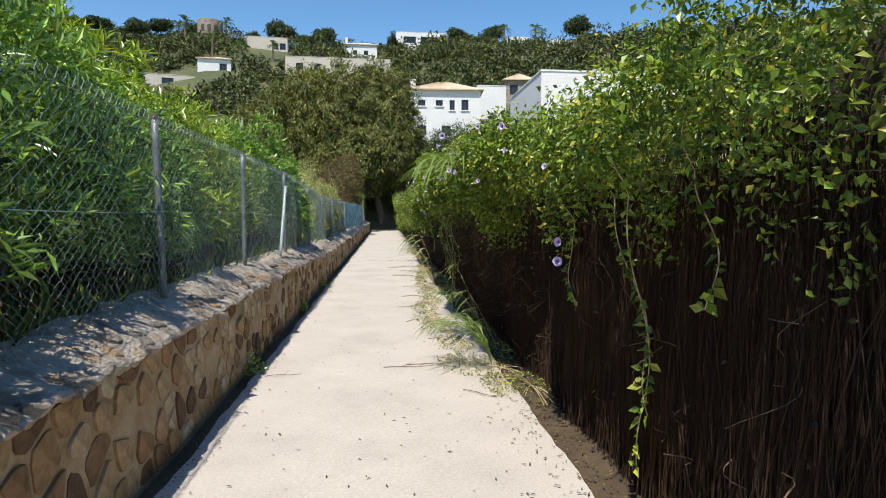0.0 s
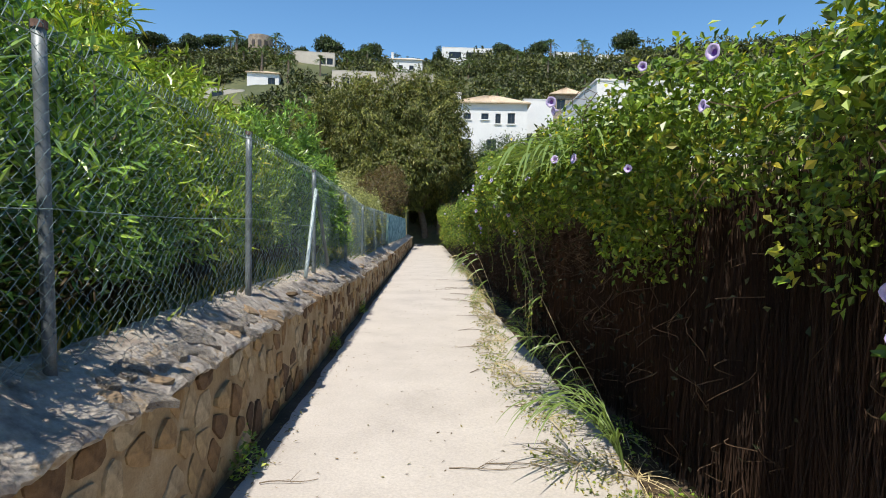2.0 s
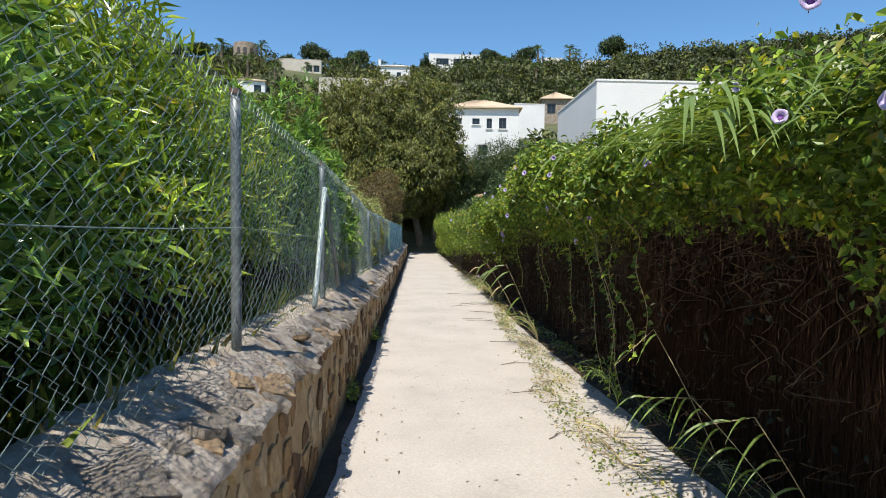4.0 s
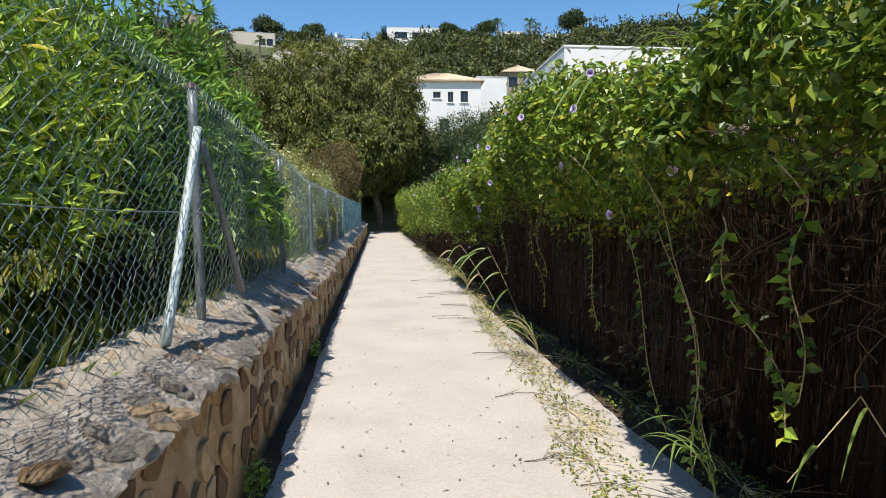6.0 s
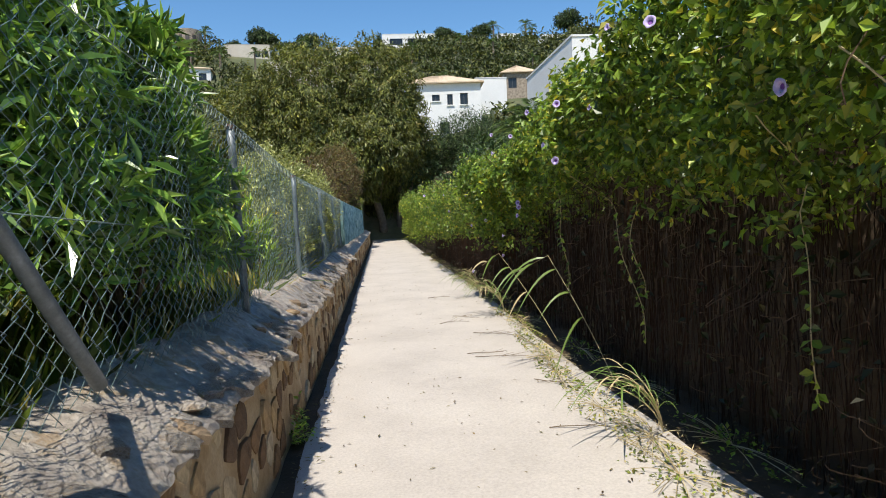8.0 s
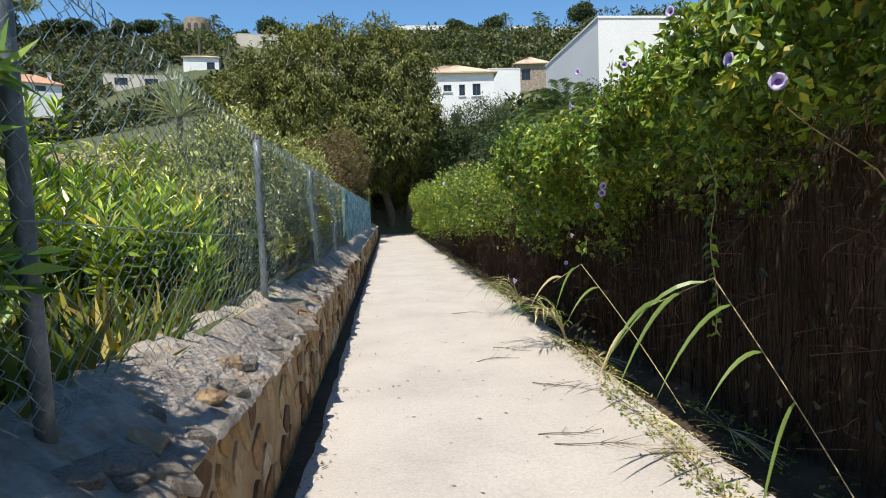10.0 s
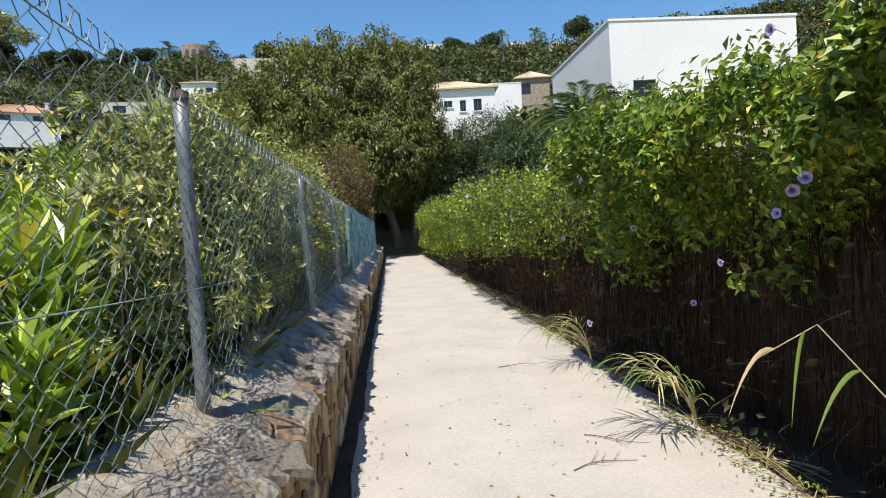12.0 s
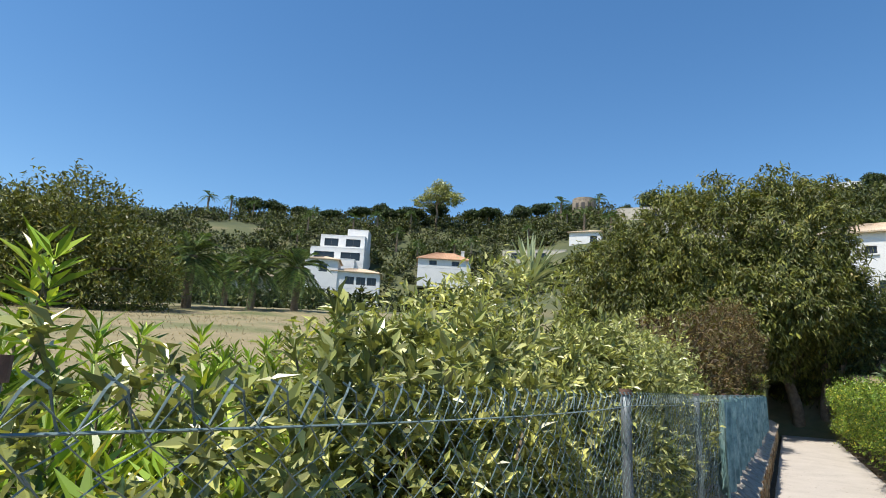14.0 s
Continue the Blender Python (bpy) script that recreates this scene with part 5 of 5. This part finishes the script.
def trailing_vine(y0, z0, z1, drift=0.0, x=None):
    """One strand hanging in front of the screen, with leaves along it."""
    ob = thing("trailing_vine", "thin vine strand hanging from the hedge", "vine", "hanging vine strands", (0, y0, 0))
    f = np.linspace(0, 1, 26)
    z = z0 + (z1 - z0) * f
    xs = np.array([min(hedge_face(y0, max(zz, 1.3)), 1.2) - 0.03 + 0.30 * t * 0.5 for zz, t in zip(z, f)]) if x is None else np.full(26, x)
    pts = np.stack([xs + 0.03 * np.sin(f * 9 + y0), drift * f + 0.04 * np.sin(f * 7 + y0 * 3), z], 1)
    tubes("stem", [pts], 0.0035, M_STRAW, ob, sides=4)
    P = np.repeat(pts[2:], 2, 0)
    n = len(P)
    D = unit(np.stack([-0.4 + 0.5 * RNG.normal(size=n), RNG.normal(size=n), -0.3 + 0.4 * RNG.normal(size=n)], 1))
    s = RNG.uniform(0.5, 1.2, n)
    leaves("foliage", P, D, unit(np.array([-1.0, 0, 0.6]) + 0.4 * ball(n)), 0.065 * s, 0.04 * s, L_VINE, ob, bend=0.1)


for y0, z0, z1, dr in ((2.35, 1.75, 0.2, 0.1), (2.55, 1.6, 0.5, -0.2), (1.7, 1.9, 1.1, 0.2), (3.3, 1.7, 0.9, 0.2), (8.6, 1.7, 0.1, -0.1), (9.0, 1.7, 0.15, -0.6), (9.6, 1.8, 0.1, -0.5), (10.2, 1.7, 0.5, 0.1), (7.6, 1.6, 0.7, 0.2), (8.0, 1.4, 0.6, -0.3), (12.1, 1.6, 0.7, 0.2), (12.5, 1.7, 0.4, -0.3), (13.4, 1.6, 0.6, 0.2)):
    trailing_vine(y0, z0, z1, dr)


def bell_flower():
    """A trumpet-shaped bloom that opens towards -x, with a dark throat and a short stalk."""
    ob = thing("bindweed_flower", "pale violet bindweed flower with a purple throat", "flower", "bindweed flowers on the hedge")
    k = 15
    V, F = [], []
    for r, d in ((0.005, 0.045), (0.010, 0.03), (0.017, 0.012), (0.030, 0.0), (0.036, 0.004)):
        for i in range(k):
            a = 2 * math.pi * i / k
            rr = r * (1 + 0.05 * math.cos(5 * a))
            V.append((d, rr * math.cos(a), rr * math.sin(a)))
    F = [(j * k + i, j * k + (i + 1) % k, (j + 1) * k + (i + 1) % k, (j + 1) * k + i) for j in range(4) for i in range(k)]
    mesh_part("petals", V, F, M_PETAL, ob, smooth=True)
    bm = bmesh.new()
    bmesh.ops.create_circle(bm, cap_ends=True, radius=0.012, segments=12, matrix=pose(0.017, 0, 0, 0, 90, 0))
    part("throat", bm, M_THROAT, ob, "dark purple throat")
    tubes("stalk", [[(0.045 + t, 0, -t * 0.5) for t in np.linspace(0, 0.06, 4)]], 0.002, M_TWIG, ob)
    return ob


bloom = bell_flower()
spots = [(3.35, 1.30), (3.3, 1.18), (3.9, 2.1), (4.1, 1.95), (4.3, 2.15), (4.6, 1.75), (4.8, 2.05), (5.1, 1.85), (5.3, 2.2), (5.6, 1.9), (6.0, 2.1), (3.0, 1.75), (8.8, 2.15), (9.3, 2.05), (9.9, 1.75), (10.6, 2.2), (8.2, 1.6), (11.0, 2.3), (11.6, 2.0), (12.0, 2.1), (12.4, 1.75), (12.7, 1.9), (13.2, 2.25), (13.6, 2.1), (14.2, 2.2), (14.6, 2.05), (14.9, 1.5), (15.05, 1.45), (15.2, 1.35), (15.5, 1.1), (16.0, 0.82), (16.6, 1.3), (17.1, 1.7), (17.4, 0.5), (18.0, 1.9), (18.8, 1.2), (19.5, 1.8), (20.6, 1.5), (22.0, 1.9), (9.6, 1.4), (7.0, 1.9)]
for i, (y, z) in enumerate(spots):
    m = pose(hedge_face(y, z) - 0.06, y, z, 0, 10 * math.sin(i * 3), 35 + 30 * math.sin(i * 1.7)) @ Matrix.Scale(0.85 + 0.2 * math.sin(i), 4)
    if i == 0:
        bloom.matrix_basis = m
    else:
        copy_thing(bloom, m)


# ---- weeds, litter and twigs on the path ----
def creeping(name, label, spots, n, mat, L=0.03, W=0.016, h=0.05):
    for x, y, rx, ry in spots:
        ob = thing(name, label, "weed", "weeds at the path's edge", (x, y, 0.0))
        a, r = RNG.uniform(0, 6.28, n), np.sqrt(RNG.random(n))
        r *= np.array([1 + 0.4 * wobble((math.cos(t) * 2 + x, math.sin(t) * 2 + y, 0), 1.0) for t in a])
        P = np.stack([rx * r * np.cos(a), ry * r * np.sin(a), h * RNG.random(n) * (1.1 - r).clip(0.1)], 1)
        D = unit(ball(n) * [1, 1, 0.4] + [0, 0, 0.3])
        s = RNG.uniform(0.5, 1.3, n)
        leaves("foliage", P, D, unit(np.array([0, 0, 1.0]) + 0.5 * ball(n)), L * s, W * s, mat, ob)
        st = np.zeros((14, 5, 3))
        for i in range(14):
            t = RNG.uniform(0, 6.28)
            f = np.linspace(0, 1, 5)
            st[i] = np.stack([rx * f * math.cos(t), ry * f * math.sin(t), 0.012 + 0.02 * np.sin(f * 3)], 1)
        tagged(tubes("runner", st, 0.0025, M_STRAW, ob), kind="stuff")


right = [(right_edge(y) - d, y, rx, ry) for y, d, rx, ry in (
    (5.4, 0.30, 0.30, 0.45), (4.7, 0.10, 0.16, 0.4), (6.3, 0.34, 0.2, 0.5), (7.2, 0.42, 0.24, 0.5), (8.1, 0.52, 0.2, 0.55), (8.9, 0.48, 0.22, 0.5), (9.8, 0.30, 0.2, 0.55), (10.8, 0.25, 0.22, 0.6), (11.9, 0.22, 0.2, 0.6), (12.9, 0.24, 0.13, 0.6), (14.0, 0.16, 0.14, 0.7), (15.0, 0.04, 0.16, 0.7), (16.2, 0.0, 0.2, 0.7), (17.6, -0.05, 0.2, 0.7), (19.5, 0.0, 0.2, 0.9), (21.5, 0.0, 0.2, 0.9), (24, 0.0, 0.25, 1.2), (27, 0.0, 0.25, 1.2), (30.5, 0.0, 0.25, 1.4))]
creeping("creeping_weed", "yellow-green creeping weed spilling onto the concrete", right, 330, L_GRASS)
creeping("ground_vine", "low green vine creeping under the hedge", [(1.26, y, 0.16, 0.55) for y in np.arange(4.6, 15, 1.3)], 150, L_VINE, 0.036, 0.022, 0.08)
creeping("dry_weed", "dried weed tuft at the path's edge", [(x + 0.1, y + 0.5, 0.22, 0.4) for x, y, _, _ in right[1:12:2]], 130, M_STRAW, 0.05, 0.006, 0.05)
creeping("wall_weed", "small green weed at the foot of the wall", [(-1.21, 8.8, 0.06, 0.12), (-1.2, 5.3, 0.09, 0.2), (-1.21, 11.8, 0.06, 0.15)], 160, L_BRIGHT, 0.04, 0.022, 0.28)


def twig(at, turn, length, forks):
    ob = thing("fallen_twig", "dry fallen twig lying on the concrete", "twig", "fallen twigs", at, turn=turn)
    f = np.linspace(0, 1, 7)
    main = np.stack([length * (f - 0.5), 0.03 * np.sin(f * 5 + turn), 0.006 + 0.006 * np.sin(f * 4)], 1)
    tubes("stem", [main], 0.004, M_TWIG, ob, sides=5, taper=0.4)
    for _ in range(forks):
        k = RNG.integers(1, 5)
        a = RNG.uniform(0.4, 1.0) * RNG.choice([-1, 1])
        l = length * RNG.uniform(0.2, 0.45)
        line = main[k] + np.stack([l * f * math.cos(a), l * f * math.sin(a), 0.012 * f], 1)
        tubes("fork", [line], 0.0025, M_TWIG, ob, sides=4, taper=0.4)


for x, y, a, l, k in ((0.40, 9.0, 10, 0.34, 4), (0.60, 8.6, -20, 0.3, 3), (0.25, 5.3, 8, 0.5, 4), (0.45, 5.35, -14, 0.45, 3), (0.5, 10.2, 5, 0.4, 3), (0.42, 7.8, 30, 0.32, 3), (-0.9, 5.08, 20, 0.32, 1), (0.55, 11.6, 8, 0.4, 3), (0.45, 13.6, -15, 0.5, 5), (0.35, 13.8, 8, 0.4, 4), (0.6, 14.7, -40, 0.55, 5), (0.25, 15.65, 12, 0.4, 4), (0.45, 16.0, -30, 0.4, 4), (0.7, 12.6, -35, 0.4, 4), (0.3, 18.2, 4, 0.4, 2), (0.7, 6.6, 5, 0.4, 3), (0.8, 4.4, -30, 0.35, 3)):
    twig((x, y, 0.006), a, l, k)


def litter():
    """Fallen leaves and crumbs, thickest along the edges of the path."""
    n = 9000
    side = RNG.random(n)
    y = RNG.uniform(-1, 34, n)
    e = np.abs(RNG.normal(size=n))
    re = np.array([right_edge(t) for t in y])
    x = np.where(side < 0.3, re - e * 0.16 + 0.04, np.where(side < 0.6, re + 0.02 + e * 0.14, np.where(side < 0.85, -1.2 + e * 0.075, RNG.uniform(-1.1, 1.0, n))))
    P = np.stack([x, y, np.full(n, 0.010)], 1)
    D = unit(np.stack([RNG.normal(size=n), RNG.normal(size=n), 0.15 * RNG.random(n)], 1))
    s = RNG.uniform(0.3, 1.2, n)
    ob = leaves("leaf_litter", P, D, np.array([[0, 0, 1.0]]) + 0.3 * ball(n), 0.036 * s, 0.011 * s, L_BROWN)
    tagged(ob, "scattered dry leaves and crumbs along the path's edges", "litter", kind="stuff")


litter()


# loose stones on the coping
def loose_stone(at, r, mat, label):
    bm = bmesh.new()
    bmesh.ops.create_icosphere(bm, subdivisions=2, radius=r)
    for v in bm.verts:
        v.co *= 1 + 0.25 * wobble(v.co * 30, 1.0, r * 90)
        v.co.z *= 0.36
    ob = part("loose_stone", bm, mat)
    ob.matrix_basis = pose(*at)
    tagged(ob, label, "stone")


loose_stone((-1.36, 7.15, 0.82), 0.055, M_STONE, "flat loose stone lying on the coping")
loose_stone((-1.35, 12.55, 0.70), 0.07, M_STONE, "orange stone set in the cement coping")
loose_stone((-1.33, 10.1, 0.74), 0.05, M_CAP, "broken lump of cement on the coping")


# ---- the hill's field edge, earth bank under the olive tree ----
def earth_bank():
    V, F = [], []
    n, k = 24, 8
    for i in range(n):
        for j in range(k):
            x, f = 2.6 + 4.2 * i / (n - 1), j / (k - 1)
            V.append((x + 0.2 * wobble((x, f, 2), 1.2), 48.6 + 3.2 * f, 2.2 + 2.6 * math.sin(f * 1.5) * math.sin(math.pi * (0.08 + 0.84 * i / (n - 1))) + 0.15 * wobble((x, f * 3, 0), 1.5)))
    F = [(i * k + j, (i + 1) * k + j, (i + 1) * k + j + 1, i * k + j + 1) for i in range(n - 1) for j in range(k - 1)]
    ob = mesh_part("earth_bank", V, F, M_BANK, smooth=True)
    tagged(ob, "bare ochre earth bank below the olive tree", "bank", kind="structure")


M_BANK = surface("ochre_earth", [(0.3, (0.30, 0.20, 0.12)), (0.7, (0.46, 0.33, 0.20))], 1.5, 12.0, 0.95, 0.6, 0.03)
earth_bank()


# ---- stones of the wall ----
def stone_surface(name, island):
    """Rubble stones: each its own tone between dark brown, ochre and pale sand, with stains and grain."""
    m, nt, bsdf, out = material(name)
    src = nt.nodes.new("ShaderNodeNewGeometry").outputs["Random Per Island"] if island else nt.nodes.new("ShaderNodeObjectInfo").outputs["Random"]
    col = ramp(nt, src, [(0.0, (0.10, 0.06, 0.035)), (0.22, (0.20, 0.115, 0.055)), (0.45, (0.36, 0.22, 0.10)), (0.7, (0.45, 0.32, 0.17)), (1.0, (0.54, 0.46, 0.33))])
    small = noise_fac(nt, 34.0, 8.0, 0.7)
    col = mixed(nt, "MULTIPLY", 0.85, col, ramp(nt, noise_fac(nt, 7.0), [(0.32, (0.5, 0.46, 0.42)), (0.5, (0.95, 0.92, 0.88)), (0.68, (1.25, 1.22, 1.15))]))
    col = mixed(nt, "MULTIPLY", 0.8, col, ramp(nt, small, [(0.3, (0.62, 0.6, 0.58)), (0.7, (1.2, 1.2, 1.2))]))
    nt.links.new(col, bsdf.inputs["Base Color"])
    bsdf.inputs["Roughness"].default_value = 0.9
    bump(nt, bsdf, small, 0.8, 0.02)
    return m


M_RUBBLE_PIECE, M_RUBBLE_JOINED = stone_surface("rubble_stone", False), stone_surface("rubble_stone_joined", True)


def clip_cell(poly, p, q):
    """The part of a convex polygon that lies nearer to p than to q."""
    mid, n = (p + q) / 2, q - p
    out = []
    for i in range(len(poly)):
        a, b = poly[i], poly[(i + 1) % len(poly)]
        da, db = np.dot(a - mid, n), np.dot(b - mid, n)
        if da <= 0:
            out.append(a)
        if da * db < 0:
            out.append(a + (b - a) * da / (da - db))
    return out


def rubble_cells():
    """Irregular stones that fit together over the wall's face."""
    r = np.random.default_rng(5)
    seeds = []
    for row in range(5):
        y = -0.9 + r.uniform(0, 0.15)
        while y < 40:
            step = r.uniform(0.12, 0.34) if y < 19 else r.uniform(0.25, 0.45)
            seeds.append((y, (row + 0.5) * 0.146 + r.normal() * 0.035))
            y += step
    seeds = np.array(seeds)
    cells = []
    for p in seeds:
        poly = [np.array(v) for v in ((p[0] - 0.4, 0.0), (p[0] + 0.4, 0.0), (p[0] + 0.4, wall_top(p[0]) - 0.035), (p[0] - 0.4, wall_top(p[0]) - 0.035))]
        for q in seeds[(np.abs(seeds[:, 0] - p[0]) < 0.8)]:
            if q is not p and np.abs(q - p).sum() > 1e-9 and poly:
                poly = clip_cell(poly, p, q)
        if len(poly) > 2 and r.random() > 0.14:
            cells.append(np.array(poly))
    return cells, r


def rubble_stone(poly, r):
    """One stone: a worn polygon with a rounded shoulder and an uneven face, its centre and corners."""
    c = poly.mean(0)
    gap = r.uniform(0.74, 0.93)
    ring = []
    for i in range(len(poly)):
        a, b = poly[i], poly[(i + 1) % len(poly)]
        ring += [a + (b - a) * 0.18, a + (b - a) * 0.82]
    ring = (np.array(ring) - c) * gap * r.uniform(0.93, 1.05, (len(ring), 1))
    k, t = len(ring), r.uniform(0.004, 0.022)
    V = [(-0.02, *v) for v in ring] + [(t * 0.75, *(v * 0.95)) for v in ring]
    V += [(t * r.uniform(0.85, 1.2), *(v * 0.6)) for v in ring] + [(t * 1.1, 0.0, 0.0)]
    F = [(j * k + i, j * k + (i + 1) % k, (j + 1) * k + (i + 1) % k, (j + 1) * k + i) for j in range(2) for i in range(k)]
    F += [(2 * k + i, 2 * k + (i + 1) % k, 3 * k) for i in range(k)]
    return c, V, F


def face_x(y, z):
    return -1.275 - 0.02 * z + 0.018 * wobble((0, y, z * 2), 2.2)


def lay_stones():
    cells, r = rubble_cells()
    near = [c for c in cells if 1.2 < c[:, 0].mean() < 15.5]
    step = max(1, math.ceil(len(near) / 300))
    singles = {id(c) for c in (near[:300] if step == 1 else [c for c in near if c[:, 0].mean() < 12.0][:300])}
    joined = []
    for cell in cells:
        c, V, F = rubble_stone(cell, r)
        at = (face_x(*c), c[0], c[1])
        if id(cell) in singles:
            ob = mesh_part("stone", V, F, M_RUBBLE_PIECE, WALL)
            ob.matrix_basis = pose(*at)
        else:
            joined.append((np.array(V) + at, F))
    V, F, o = [], [], 0
    for v, f in joined:
        V.append(v)
        F += [[q + o for q in g] for g in f]
        o += len(v)
    tagged(mesh_part("stone_rest", np.concatenate(V), F, M_RUBBLE_JOINED, WALL), kind="stuff")


lay_stones()


# ---- broken plates and stones bedded in the coping ----
def coping_z(x, y):
    a, b = wall_top(y), wall_back(y)
    return a + (b - a) * float(np.interp(-x, [1.255, 1.32, 1.40, 1.48, 1.56, 1.64], [0.0, 0.18, 0.45, 0.72, 0.92, 1.0]))


def plate_mesh(seed, mat):
    r = np.random.default_rng(seed)
    k = 8
    a = np.sort(np.arange(k) * 2 * np.pi / k + r.uniform(-0.3, 0.3, k))
    rad = r.uniform(0.6, 1.15, k)
    V = [(rad[i] * math.cos(a[i]), rad[i] * math.sin(a[i]), -0.4) for i in range(k)]
    V += [(0.97 * rad[i] * math.cos(a[i]), 0.97 * rad[i] * math.sin(a[i]), 0.16 + r.uniform(-0.06, 0.06)) for i in range(k)]
    V += [(0.7 * rad[i] * math.cos(a[i]), 0.7 * rad[i] * math.sin(a[i]), 0.26 + r.uniform(-0.09, 0.09)) for i in range(k)] + [(0, 0, 0.27)]
    F = [(j * k + i, j * k + (i + 1) % k, (j + 1) * k + (i + 1) % k, (j + 1) * k + i) for j in range(2) for i in range(k)]
    F += [(2 * k + i, 2 * k + (i + 1) % k, 3 * k) for i in range(k)]
    me = bpy.data.meshes.new("coping_stone")
    me.from_pydata(V, [], F)
    me.materials.append(mat)
    return me


def bed_plates():
    r = np.random.default_rng(11)
    cement, stone = [plate_mesh(k, M_CAP) for k in range(6)], [plate_mesh(k + 20, M_BANK) for k in range(5)]
    for i in range(210):
        y, x = r.uniform(-0.6, 21.0), -1.255 - 0.17 * r.random() ** 1.4
        s = r.uniform(0.035, 0.10)
        ob = new("coping_stone", stone[i % 5] if r.random() < 0.16 else cement[i % 6])
        ob.parent = WALL
        ob.matrix_basis = pose(x, y, coping_z(x, y) - 0.002, r.normal() * 4, 22 + r.normal() * 5, 0) @ pose(0, 0, 0, 0, 0, r.uniform(0, 360)) @ Matrix.Diagonal((s, s * r.uniform(0.8, 1.5), 0.055, 1))


bed_plates()
